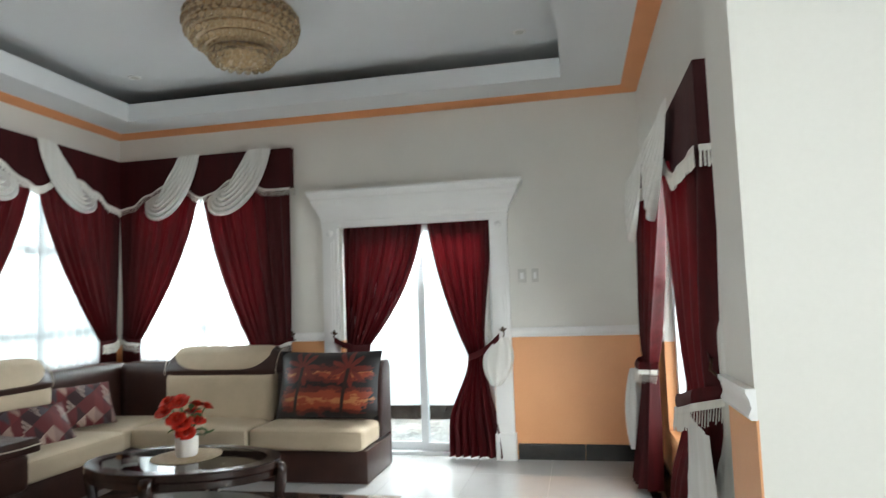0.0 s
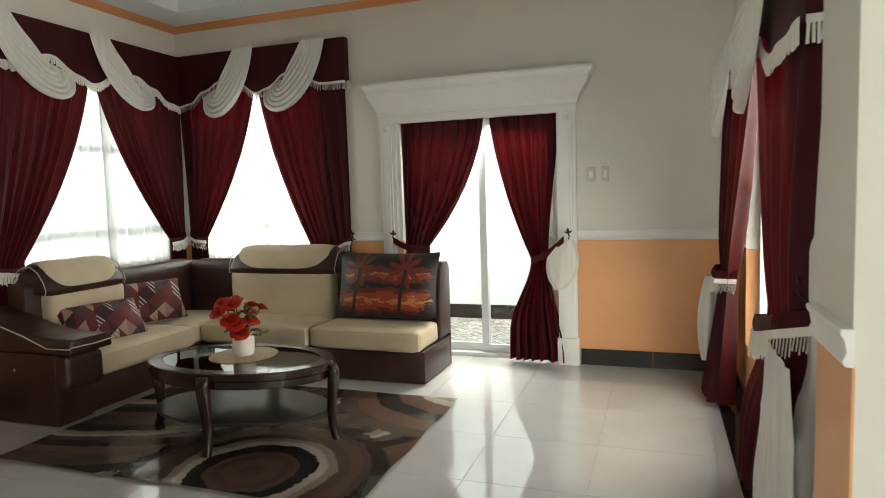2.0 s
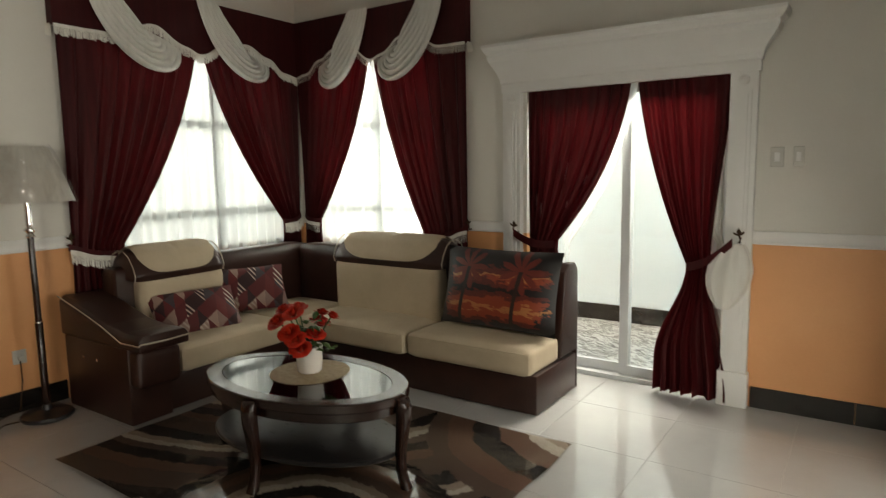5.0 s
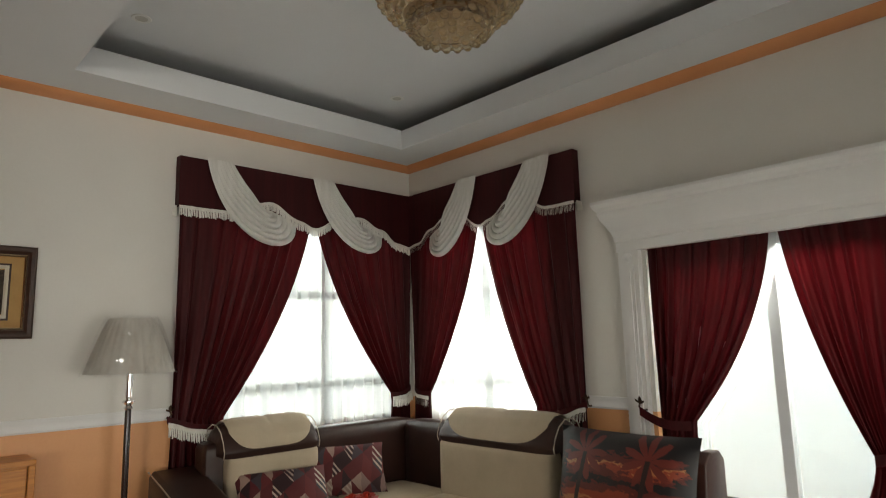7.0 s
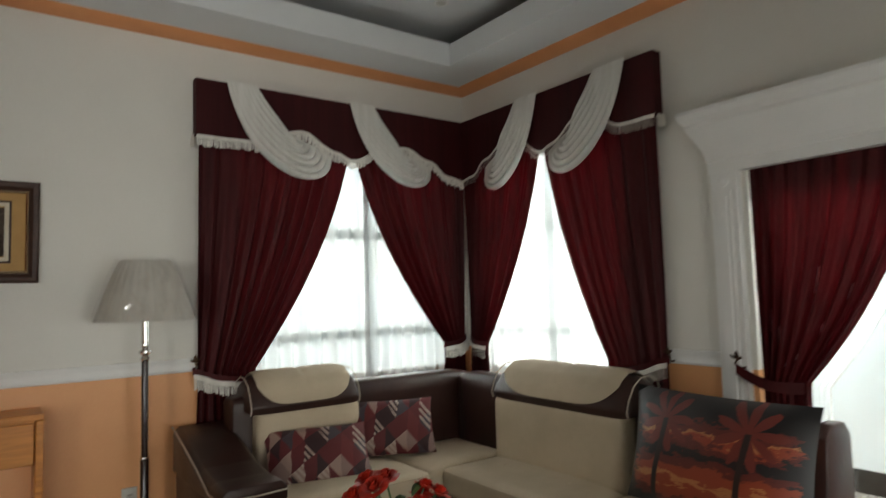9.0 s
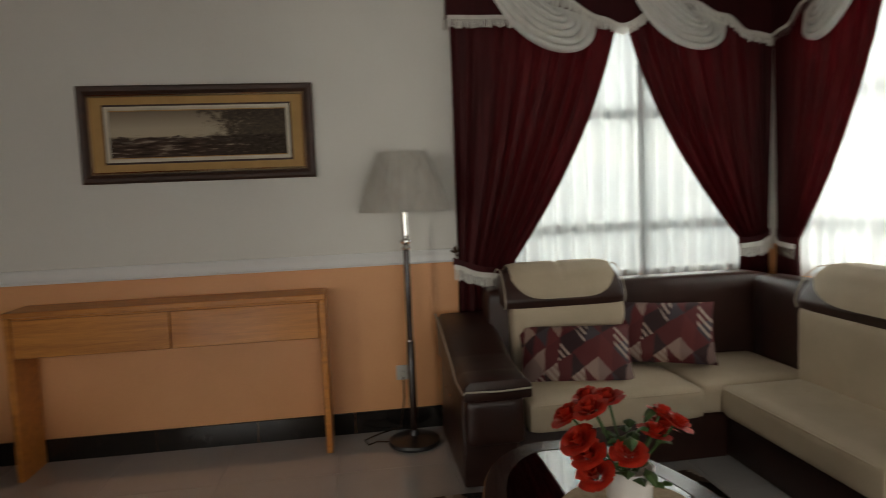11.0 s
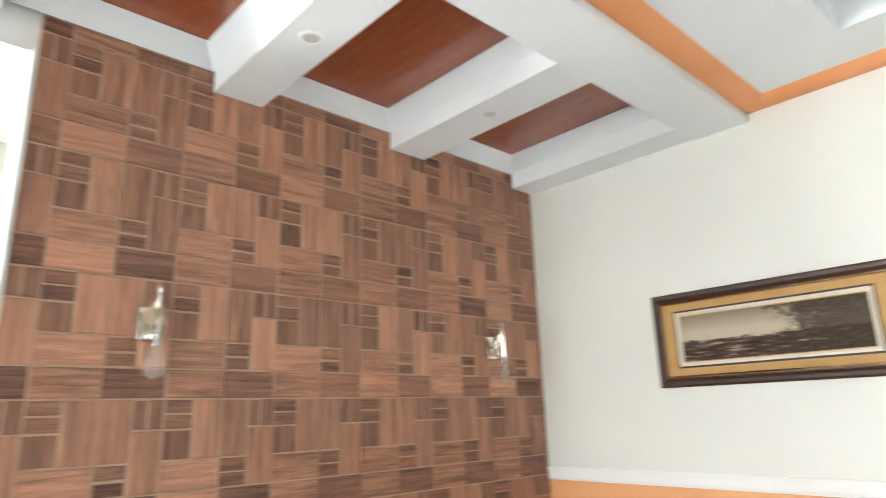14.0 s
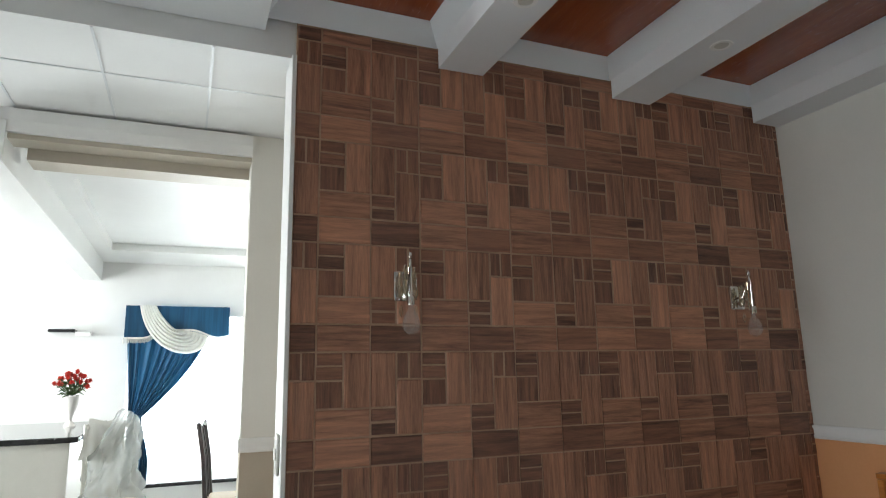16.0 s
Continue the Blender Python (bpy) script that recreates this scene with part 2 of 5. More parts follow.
GLASS = glass("window_glass", (0.94, 0.97, 0.97))
TABLEGLASS = glass("dark_table_glass", (0.62, 0.66, 0.67), 0.0, 2.2)
BULB = cloth("clear_bulb_glass", (0.75, 0.73, 0.70), (0.82, 0.80, 0.77), 0.5, 0.1, 50, 0.0, 0.80)


def film_material():
    """Thin clear plastic wrap, wrinkled."""
    n = Nodes("clear_plastic_wrap")
    tp = n.node("BsdfTransparent")
    gl = n.node("BsdfGlossy")
    gl.inputs["Roughness"].default_value = 0.12
    p = n.pos()
    b = n.node("Bump")
    b.inputs["Strength"].default_value = 1.0
    b.inputs["Distance"].default_value = 0.05
    n.put(b.inputs["Height"], n.noise(p, 6, 2, 0.5, 0.6))
    n.t.links.new(b.outputs[0], gl.inputs["Normal"])
    mx = n.node("MixShader")
    mx.inputs[0].default_value = 0.10
    n.t.links.new(tp.outputs[0], mx.inputs[1])
    n.t.links.new(gl.outputs[0], mx.inputs[2])
    n.t.links.new(mx.outputs[0], n.out.inputs[0])
    return n.m


FILM = film_material()
BAG = cloth("cloudy_plastic_bag", (0.50, 0.52, 0.51), (0.74, 0.76, 0.75), 0.3, 0.12, 30, 0.0, 0.55)
SLIP = plain("pale_gold_slip", (0.58, 0.52, 0.42), (0.70, 0.63, 0.52), 0.35, 8.0, bump=0.05)


def rug_material():
    """Brown rug with rings and sweeping bands."""
    n = Nodes("patterned_rug_pile")
    p = n.pos()
    wob = n.noise(p, 5.0, 3, 0.6)
    x, y, _ = n.xyz(p)
    fuzz = n.math("MULTIPLY", n.math("SUBTRACT", n.noise(p, 45.0, 4, 0.7), 0.5), 0.075)

    def dist(cx, cy, kx=1.0, ky=1.0):
        dx = n.math("MULTIPLY", n.math("SUBTRACT", x, cx), kx)
        dy = n.math("MULTIPLY", n.math("SUBTRACT", y, cy), ky)
        d = n.math("SQRT", n.math("ADD", n.math("MULTIPLY", dx, dx), n.math("MULTIPLY", dy, dy)))
        return n.math("ADD", d, n.math("ADD", n.math("MULTIPLY", n.math("SUBTRACT", wob, 0.5), 0.07), fuzz))

    dark, brown, rust, tan, cream = (0.013, 0.009, 0.008), (0.115, 0.068, 0.046), (0.19, 0.092, 0.056), (0.40, 0.32, 0.25), (0.64, 0.57, 0.48)
    d1 = dist(-2.52, 3.12)
    rings = n.ramp(d1, [(0.0, brown), (0.07, rust), (0.15, brown), (0.20, rust), (0.24, dark), (0.33, cream), (0.38, tan), (0.43, brown), (0.50, rust), (0.57, brown), (0.61, dark)], True)
    d2 = dist(-4.2, 4.7, 0.85, 1.0)
    bands = n.ramp(n.math("FRACT", n.math("MULTIPLY", d2, 1.7)), [(0.0, brown), (0.18, dark), (0.34, tan), (0.42, cream), (0.50, brown), (0.60, dark), (0.76, rust), (0.90, brown)], True)
    d3 = dist(-1.75, 4.75)
    arcs = n.ramp(n.math("FRACT", n.math("MULTIPLY", d3, 1.35)), [(0.0, rust), (0.20, brown), (0.40, tan), (0.48, cream), (0.60, rust), (0.80, dark)], True)
    col = n.mix(n.math("LESS_THAN", d3, 1.0), bands, arcs)
    col = n.mix(n.math("LESS_THAN", d1, 0.70), col, rings)
    pile = n.noise(p, 160, 3, 0.7)
    col = n.mix(n.math("MULTIPLY", n.ramp(pile, [(0.35, (0, 0, 0)), (0.65, (1, 1, 1))]), 0.35), col, (0.05, 0.033, 0.024))
    n.set(color=col, rough=0.75, coat=1.0, coat_rough=0.025)
    n.bsdf.inputs["Coat IOR"].default_value = 2.2
    n.bump(n.math("ADD", n.math("MULTIPLY", pile, 0.3), n.noise(p, 4, 3, 0.6)), 0.5, 0.012)
    # the wrap over the pile is nearly smooth
    cb = n.node("Bump")
    cb.inputs["Strength"].default_value = 0.7
    cb.inputs["Distance"].default_value = 0.003
    n.put(cb.inputs["Height"], n.noise(p, 4.0, 3, 0.5, 1.5))
    n.put(n.bsdf.inputs["Coat Normal"], cb.outputs[0])
    return n.m


RUG = rug_material()


def palm_material():
    """Black cushion print: two red palms over an orange sunset and boats."""
    n = Nodes("palm_print_cloth")
    x, y, z = n.xyz(n.pos("object"))
    wob = n.math("MULTIPLY", n.math("SUBTRACT", n.noise(n.map(n.pos("object"), (1, 1, 2.4)), 7, 6, 0.72), 0.5), 0.22)
    zz = n.math("ADD", z, wob)
    black, red, orange, gold = (0.006, 0.005, 0.006), (0.11, 0.012, 0.007), (0.28, 0.042, 0.015), (0.44, 0.17, 0.06)
    base = n.ramp(n.math("ADD", 0.5, zz), [(0.0, black), (0.27, red), (0.31, orange), (0.355, gold), (0.38, orange), (0.43, red), (0.465, black), (0.51, red), (0.545, orange), (0.57, gold), (0.585, red), (0.63, black)], True)
    side = n.math("GREATER_THAN", n.math("ADD", n.math("ABSOLUTE", x), n.math("MULTIPLY", wob, 2.0)), 0.36)
    col = n.mix(side, base, black)
    for cx, cz in ((-0.2, 0.13), (0.2, 0.12)):
        dx, dz = n.math("SUBTRACT", x, cx), n.math("SUBTRACT", z, cz)
        ang = n.math("ARCTAN2", dz, dx)
        r = n.math("SQRT", n.math("ADD", n.math("MULTIPLY", dx, dx), n.math("MULTIPLY", dz, dz)))
        lim = n.math("ADD", 0.025, n.math("MULTIPLY", n.math("ABSOLUTE", n.math("COSINE", n.math("MULTIPLY", ang, 4.5))), 0.125))
        star = n.math("LESS_THAN", n.math("ADD", r, n.math("MULTIPLY", wob, 0.5)), lim)
        col = n.mix(star, col, (0.15, 0.018, 0.011))
        trunk = n.math("MULTIPLY", n.math("LESS_THAN", n.math("ABSOLUTE", n.math("SUBTRACT", dx, n.math("MULTIPLY", dz, 0.15))), 0.014), n.math("LESS_THAN", dz, 0.0))
        col = n.mix(trunk, col, (0.02, 0.010, 0.008))
    n.set(color=col, rough=0.45, sheen=0.1)
    n.bump(n.noise(n.pos(), 500, 2, 0.5), 0.2, 0.001)
    return n.m


PALM = palm_material()


def patch_material():
    """Patchwork print in red, cream and slate."""
    n = Nodes("patchwork_cloth")
    p = n.map(n.pos("object"), (1, 1, 1), rot=(0, 35, 20))
    wob = n.math("MULTIPLY", n.math("SUBTRACT", n.noise(p, 14, 2, 0.5), 0.5), 0.02)
    gx = n.math("DIVIDE", n.math("ADD", n.xyz(p)[0], wob), 0.088)
    gz = n.math("DIVIDE", n.math("SUBTRACT", n.xyz(p)[2], wob), 0.10)
    tri = n.math("GREATER_THAN", n.math("FRACT", gx), n.math("FRACT", gz))
    key = n.node("CombineXYZ")
    for i, k in enumerate((n.math("FLOOR", gx), n.math("FLOOR", gz), tri)):
        n.put(key.inputs[i], k)
    v = n.node("TexWhiteNoise")
    n.put(v.inputs["Vector"], key.outputs[0])
    pick = n.xyz(v.outputs["Color"])[0]
    col = n.ramp(pick, [(0.0, (0.10, 0.009, 0.011)), (0.34, (0.30, 0.20, 0.165)), (0.47, (0.028, 0.007, 0.009)), (0.67, (0.22, 0.14, 0.125)), (0.76, (0.045, 0.034, 0.045)), (0.85, (0.13, 0.014, 0.014))], True)
    stripe = n.math("GREATER_THAN", n.math("SINE", n.math("MULTIPLY", n.xyz(p)[0], 230.0)), 0.3)
    some = n.math("GREATER_THAN", n.xyz(v.outputs["Color"])[1], 0.82)
    col = n.mix(n.math("MULTIPLY", stripe, some), col, (0.42, 0.33, 0.28))
    n.set(color=col, rough=0.7)
    n.bump(n.noise(n.pos(), 500, 2, 0.5), 0.2, 0.001)
    return n.m


PATCH = patch_material()


def picture_material():
    """Dim river landscape in brown paint: pale sky, dark trees, a far bank."""
    n = Nodes("landscape_paint")
    g = n.pos("generated")
    _, u, v = n.xyz(g)
    q = n.map(g, (1, 5, 2.2))
    w1 = n.noise(q, 2.2, 8, 0.65, 0.5)
    w2 = n.noise(n.map(g, (1, 9, 14)), 1.5, 6, 0.65)
    line = n.math("ADD", 0.44, n.math("MULTIPLY", n.math("SUBTRACT", w1, 0.5), 0.3))
    trees = n.math("ADD", n.math("MULTIPLY", n.math("SUBTRACT", u, 0.50), 1.6), n.math("MULTIPLY", n.math("SUBTRACT", w1, 0.5), 1.3))
    clump = n.math("ADD", trees, n.math("MULTIPLY", n.math("SUBTRACT", n.noise(q, 7, 6, 0.7), 0.5), 0.9))
    soft_trees = n.ramp(clump, [(0.08, (0, 0, 0)), (0.30, (0.92, 0.92, 0.92))])
    sky_c = n.ramp(v, [(0.2, (0.50, 0.42, 0.31)), (0.62, (0.46, 0.38, 0.28)), (1.0, (0.20, 0.15, 0.11))])
    land = n.ramp(w2, [(0.3, (0.025, 0.018, 0.014)), (0.52, (0.07, 0.05, 0.04)), (0.62, (0.26, 0.22, 0.18)), (0.75, (0.05, 0.035, 0.028))])
    col = n.mix(n.math("LESS_THAN", v, line), sky_c, land)
    dark = n.ramp(n.noise(q, 9, 6, 0.7), [(0.4, (0.022, 0.014, 0.010)), (0.60, (0.070, 0.048, 0.034)), (0.72, (0.24, 0.18, 0.14))])
    near_bank = n.ramp(n.noise(n.map(g, (1, 4, 9)), 2.0, 5, 0.6), [(0.35, (0.026, 0.014, 0.010)), (0.56, (0.085, 0.050, 0.036)), (0.68, (0.36, 0.29, 0.23))])
    col = n.mix(n.ramp(n.math("ADD", v, n.math("MULTIPLY", n.math("SUBTRACT", w2, 0.5), 0.5)), [(0.34, (1, 1, 1)), (0.46, (0, 0, 0))]), col, near_bank)
    col = n.mix(soft_trees, col, dark)
    n.set(color=col, rough=0.7, spec=0.2)
    n.bump(n.noise(n.pos(), 120, 3, 0.6), 0.3, 0.002)
    return n.m


PAINT = picture_material()
FRAMEWOOD = wood("dark_frame_wood", (0.016, 0.005, 0.0025), (0.062, 0.020, 0.008), "y", 0.5)
LINEN = plain("gold_linen_mount", (0.42, 0.23, 0.075), (0.52, 0.30, 0.11), 0.7, 12.0, bump=0.3, fine=300)


def terrace_material():
    """Pale terrace tile with a dark leafy print."""
    n = Nodes("leaf_print_terrace_tile")
    p = n.map(n.pos(), (1, 1, 1), rot=(0, 0, 30))
    a = n.noise(n.map(p, (1, 2.2, 1)), 9.0, 3, 0.6, 1.5)
    n.set(color=n.ramp(a, [(0.0, (0.60, 0.60, 0.58)), (0.50, (0.62, 0.62, 0.60)), (0.53, (0.05, 0.045, 0.04)), (0.57, (0.07, 0.06, 0.055)), (0.60, (0.50, 0.49, 0.47)), (0.70, (0.14, 0.13, 0.12))]), rough=0.35)
    return n.m


TERRACE = terrace_material()
WOODS = {
    (k, a): wood(f"{k}_wall_wood_{a}", *c, a, 0.36, 1.4, vary=0.16, relief=1.0)
    for k, c in {"light": ((0.120, 0.050, 0.030), (0.66, 0.320, 0.195)), "dark": ((0.062, 0.0245, 0.0155), (0.40, 0.180, 0.108))}.items()
    for a in ("x", "z")
}

# ---- mesh helpers ----


def box(bm, x0, x1, y0, y1, z0, z1, mi=0):
    vs = [bm.verts.new((x, y, z)) for x in (x0, x1) for y in (y0, y1) for z in (z0, z1)]
    for f in ((0, 1, 3, 2), (4, 6, 7, 5), (0, 4, 5, 1), (2, 3, 7, 6), (0, 2, 6, 4), (1, 5, 7, 3)):
        bm.faces.new([vs[i] for i in f]).material_index = mi
    return vs


def bevel(bm, r, seg=2):
    bmesh.ops.bevel(bm, geom=bm.edges[:], offset=r, segments=seg, affect="EDGES", profile=0.5, clamp_overlap=True)
    return bm


def rbox(x0, x1, y0, y1, z0, z1, r=0.01, seg=2):
    bm = bmesh.new()
    box(bm, x0, x1, y0, y1, z0, z1)
    return bevel(bm, r, seg)


def lathe(profile, cx=0.0, cy=0.0, n=32, bm=None):
    bm = bm or bmesh.new()
    rings = []
    for r, z in profile:
        rings.append([bm.verts.new((cx + max(r, 0.0004) * math.cos(2 * math.pi * i / n), cy + max(r, 0.0004) * math.sin(2 * math.pi * i / n), z)) for i in range(n)])
    for a, b in zip(rings, rings[1:]):
        for i in range(n):
            bm.faces.new((a[i], a[(i + 1) % n], b[(i + 1) % n], b[i]))
    bm.faces.new(rings[0][::-1])
    bm.faces.new(rings[-1])
    bmesh.ops.recalc_face_normals(bm, faces=bm.faces[:])
    return bm


def tube(points, radius, n=8, bm=None):
    """A round rod along points; radius: one number, or one for each point."""
    bm = bm or bmesh.new()
    pts = [Vector(p) for p in points]
    rad = radius if isinstance(radius, (list, tuple)) else [radius] * len(pts)
    rings = []
    for i, p in enumerate(pts):
        d = (pts[min(i + 1, len(pts) - 1)] - pts[max(i - 1, 0)]).normalized()
        a = d.cross(Vector((0, 0, 1)) if abs(d.z) < 0.9 else Vector((1, 0, 0))).normalized()
        b = d.cross(a)
        rings.append([bm.verts.new(p + rad[i] * (math.cos(2 * math.pi * k / n) * a + math.sin(2 * math.pi * k / n) * b)) for k in range(n)])
    for a, b in zip(rings, rings[1:]):
        for k in range(n):
            bm.faces.new((a[k], a[(k + 1) % n], b[(k + 1) % n], b[k]))
    bm.faces.new(rings[0][::-1])
    bm.faces.new(rings[-1])
    bmesh.ops.recalc_face_normals(bm, faces=bm.faces[:])
    return bm


def sheet(f, nu, nv, bm=None):
    bm = bm or bmesh.new()
    g = [[bm.verts.new(f(i / nu, j / nv)) for i in range(nu + 1)] for j in range(nv + 1)]
    for j in range(nv):
        for i in range(nu):
            bm.faces.new((g[j][i], g[j][i + 1], g[j + 1][i + 1], g[j + 1][i]))
    return bm


def extrude(profile, a, b, bm=None):
    """A straight moulding: profile points (out, z) along a to b in the plan; out goes to the left of the way."""
    bm = bm or bmesh.new()
    a, b = Vector(a), Vector(b)
    d = (b - a).normalized()
    left = Vector((-d.y, d.x))
    ends = [[bm.verts.new((*(e + left * o), z)) for o, z in profile] for e in (a, b)]
    k = len(profile)
    for i in range(k):
        bm.faces.new((ends[0][i], ends[0][(i + 1) % k], ends[1][(i + 1) % k], ends[1][i]))
    bm.faces.new(ends[0][::-1])
    bm.faces.new(ends[1])
    bmesh.ops.recalc_face_normals(bm, faces=bm.faces[:])
    return bm


def pillow(w, h, d, puff=2.6, n=14):
    """A filled cushion, w along x, h along z, d thick, with pinched corners."""
    bm = bmesh.new()

    def f(sgn):
        def g(u, v):
            a, b = 2 * u - 1, 2 * v - 1
            t = (1 - abs(a) ** puff) * (1 - abs(b) ** puff)
            pin = 1 - 0.05 * (1 - abs(a) ** 2) * abs(b) - 0.0
            wob = 0.006 * math.sin(5 * a + 3 * b)
            return (a * w / 2 * (1 - 0.05 * (1 - b * b) * abs(a)), sgn * (d / 2 * math.sqrt(max(t, 0)) + wob * t), b * h / 2 * pin)
        return g

    sheet(f(-1), n, n, bm)
    sheet(f(1), n, n, bm)
    bmesh.ops.remove_doubles(bm, verts=bm.verts[:], dist=0.0008)
    bmesh.ops.recalc_face_normals(bm, faces=bm.faces[:])
    return bm


def soft_box(x0, x1, y0, y1, z0, z1, r=0.05, dome=0.02, n=10):
    """Upholstery block with round edges and a slightly domed top."""
    bm = bmesh.new()
    bmesh.ops.create_cube(bm, size=2.0)
    bmesh.ops.subdivide_edges(bm, edges=bm.edges[:], cuts=n, use_grid_fill=True)
    hx, hy, hz = (x1 - x0) / 2, (y1 - y0) / 2, (z1 - z0) / 2
    for v in bm.verts:
        # spread the cuts towards the edges, then round them
        a = [math.copysign(abs(c) ** 0.7, c) for c in v.co]
        p = Vector((a[0] * hx, a[1] * hy, a[2] * hz))
        q = Vector([max(-h + r, min(h - r, c)) for c, h in zip(p, (hx, hy, hz))])
        d = p - q
        if d.length > 1e-6:
            p = q + d.normalized() * r
        if a[2] > 0:
            p.z += dome * (1 - a[0] ** 4) * (1 - a[1] ** 4) * a[2]
        v.co = p + Vector(((x0 + x1) / 2, (y0 + y1) / 2, (z0 + z1) / 2))
    return bm


def finish(bm, name, mats, smooth=True, angle=40):
    me = bpy.data.meshes.new(name)
    bm.normal_update()
    if smooth:
        lim = radians(angle)
        for e in bm.edges:
            e.smooth = not (len(e.link_faces) == 2 and e.calc_face_angle(0) > lim)
        for f in bm.faces:
            f.smooth = True
    bm.to_mesh(me)
    bm.free()
    for m in mats if isinstance(mats, (list, tuple)) else [mats]:
        me.materials.append(m)
    return me


def part(name, bm, material, parent, label="", smooth=True, angle=40):
    """Links a bmesh as one mesh object under a thing or a part."""
    ob = new(name, finish(bm, name, material, smooth, angle))
    ob.parent = parent
    if label:
        tagged(ob, label)
    return ob


def thing(name, label, category, group="", at=(0, 0, 0)):
    ob = new(name)
    ob.location = at
    ob.empty_display_size = 0.1
    bpy.context.view_layer.update()
    return tagged(ob, label, category, group)


def single(name, bm, material, label, category, group="", smooth=True):
    return tagged(new(name, finish(bm, name, material, smooth)), label, category, group)


def setting(name, bm, material, label="", smooth=False):
    return tagged(new(name, finish(bm, name, material, smooth)), label, name.split("_")[0], kind="structure")


# ---- the shell: plan in metres ----
W, E, N, S = -5.0, -0.02, 5.6, 0.53
JAMB = -0.15
SOF, TOP = 3.07, 3.36
RAIL0, RAIL1 = 1.015, 1.095
HALL = 2.95


def wall_boxes(bm, along, a, b, p0, p1, z0, z1, holes=(), split=RAIL0):
    """A wall along 'x' or 'y' from a to b, between p0 and p1 across, with rectangular holes (a, b, z0, z1); paint changes at split."""
    cuts = sorted({a, b, *(v for h in holes for v in h[:2])})
    for s0, s1 in zip(cuts, cuts[1:]):
        zs = sorted({z0, z1, *( [split] if z0 < split < z1 else []), *(v for h in holes for v in h[2:] if h[0] <= s0 and s1 <= h[1] and z0 < v < z1)})
        for q0, q1 in zip(zs, zs[1:]):
            if any(h[0] <= s0 and s1 <= h[1] and h[2] <= q0 and q1 <= h[3] for h in holes):
                continue
            mi = 1 if q1 <= split + 1e-6 else 0
            if along == "x":
                box(bm, s0, s1, p0, p1, q0, q1, mi)
            else:
                box(bm, p0, p1, s0, s1, q0, q1, mi)


DOOR = (-2.66, -1.31, 0.0, 2.1)
WIN_N = (-4.84, -3.42, 0.83, 2.47)
WIN_W = (3.72, 5.46, 0.83, 2.47)
WIN_E = (2.72, 4.76, 0.42, 2.05)

bm = bmesh.new()
wall_boxes(bm, "x", -5.2, 0.18, N, N + 0.2, 0, 3.7, (DOOR, WIN_N))
setting("wall_north", bm, [CREAM, ORANGE], "cream wall over an orange dado")
bm = bmesh.new()
wall_boxes(bm, "y", 0.33, N, W - 0.2, W, 0, 3.7, (WIN_W,))
setting("wall_west", bm, [CREAM, ORANGE], "cream wall over an orange dado")
bm = bmesh.new()
wall_boxes(bm, "y", 2.28, N, E, E + 0.2, 0, 3.7, (WIN_E,))
setting("wall_east", bm, [CREAM, ORANGE], "cream wall over an orange dado")
bm = bmesh.new()
wall_boxes(bm, "x", JAMB + 0.006, 3.2, 1.97, 2.28, 0, 3.7, split=-1)
box(bm, JAMB, JAMB + 0.006, 1.97, 2.28, 0, RAIL0, 1)
box(bm, JAMB, JAMB + 0.006, 1.97, 2.28, RAIL0, 3.7, 0)
setting("wall_entry", bm, [CREAM, ORANGE], "cream wall end with an orange dado beside the entry")
bm = bmesh.new()
wall_boxes(bm, "x", W, -1.85, 0.33, S - 0.0072, 0, 3.7, split=-1)
setting("wall_south", bm, [TILEJOINT, TILEJOINT], "wall behind the wood-look tiles")
bm = bmesh.new()
wall_boxes(bm, "x", -2.3, -1.755, -0.75, -0.6, 0, 3.2)
setting("wall_hall", bm, [CREAM, TAUPE], "cream wall end with a taupe dado")
bm = bmesh.new()
wall_boxes(bm, "y", -0.75, 0.33, -2.3, -2.1, 0, 3.2)
setting("wall_hall_side", bm, [CREAM, TAUPE])
bm = bmesh.new()
FARWIN = (-2.35, -0.8, 0.22, 2.2)
wall_boxes(bm, "x", -4.2, 3.2, -5.4, -5.2, 0, 3.4, (FARWIN,), split=-1)
setting("wall_dining_far", bm, [WHITE, WHITE], "white far wall of the dining room")
bm = bmesh.new()
wall_boxes(bm, "y", -5.2, -0.75, -4.2, -4.0, 0, 3.4, split=-1)
wall_boxes(bm, "x", -4.0, -2.3, -0.75, -0.6, 0, 3.4, split=-1)
setting("wall_dining_west", bm, [WHITE, WHITE])
bm = bmesh.new()
wall_boxes(bm, "y", -5.4, 1.98, 3.2, 3.4, 0, 3.7, split=-1)
# unseen partition, added to keep the kitchen lamp off the entry wall
wall_boxes(bm, "x", 0.75, 3.2, -0.75, -0.6, 0, 3.2, split=-1)
setting("wall_outer_east", bm, [WHITE, WHITE])

# chair rail, skirting
rail = [(0, RAIL0), (0.016, RAIL0), (0.022, RAIL0 + 0.012), (0.014, RAIL0 + 0.03), (0.018, RAIL0 + 0.055), (0.026, RAIL1 - 0.012), (0.026, RAIL1), (0, RAIL1)]
bm = bmesh.new()
for a, b in (((-2.835, N), (-3.2, N)), ((E, N), (-1.15, N)), ((W, 3.5), (W, S + 0.005)), ((JAMB, 1.955), (JAMB, 2.28)), ((E, 2.28), (E, 2.70)), ((E, 4.78), (E, N))):
    extrude(rail, a, b, bm)
extrude(rail, (-2.1, -0.6), (-1.74, -0.6), bm)
setting("trim_chair_rail", bm, WHITE, "moulded white chair rail", True)

skirt = thing("baseboard", "glossy black tile skirting along the walls", "baseboard")
skirt["kind"] = "structure"
SK = []


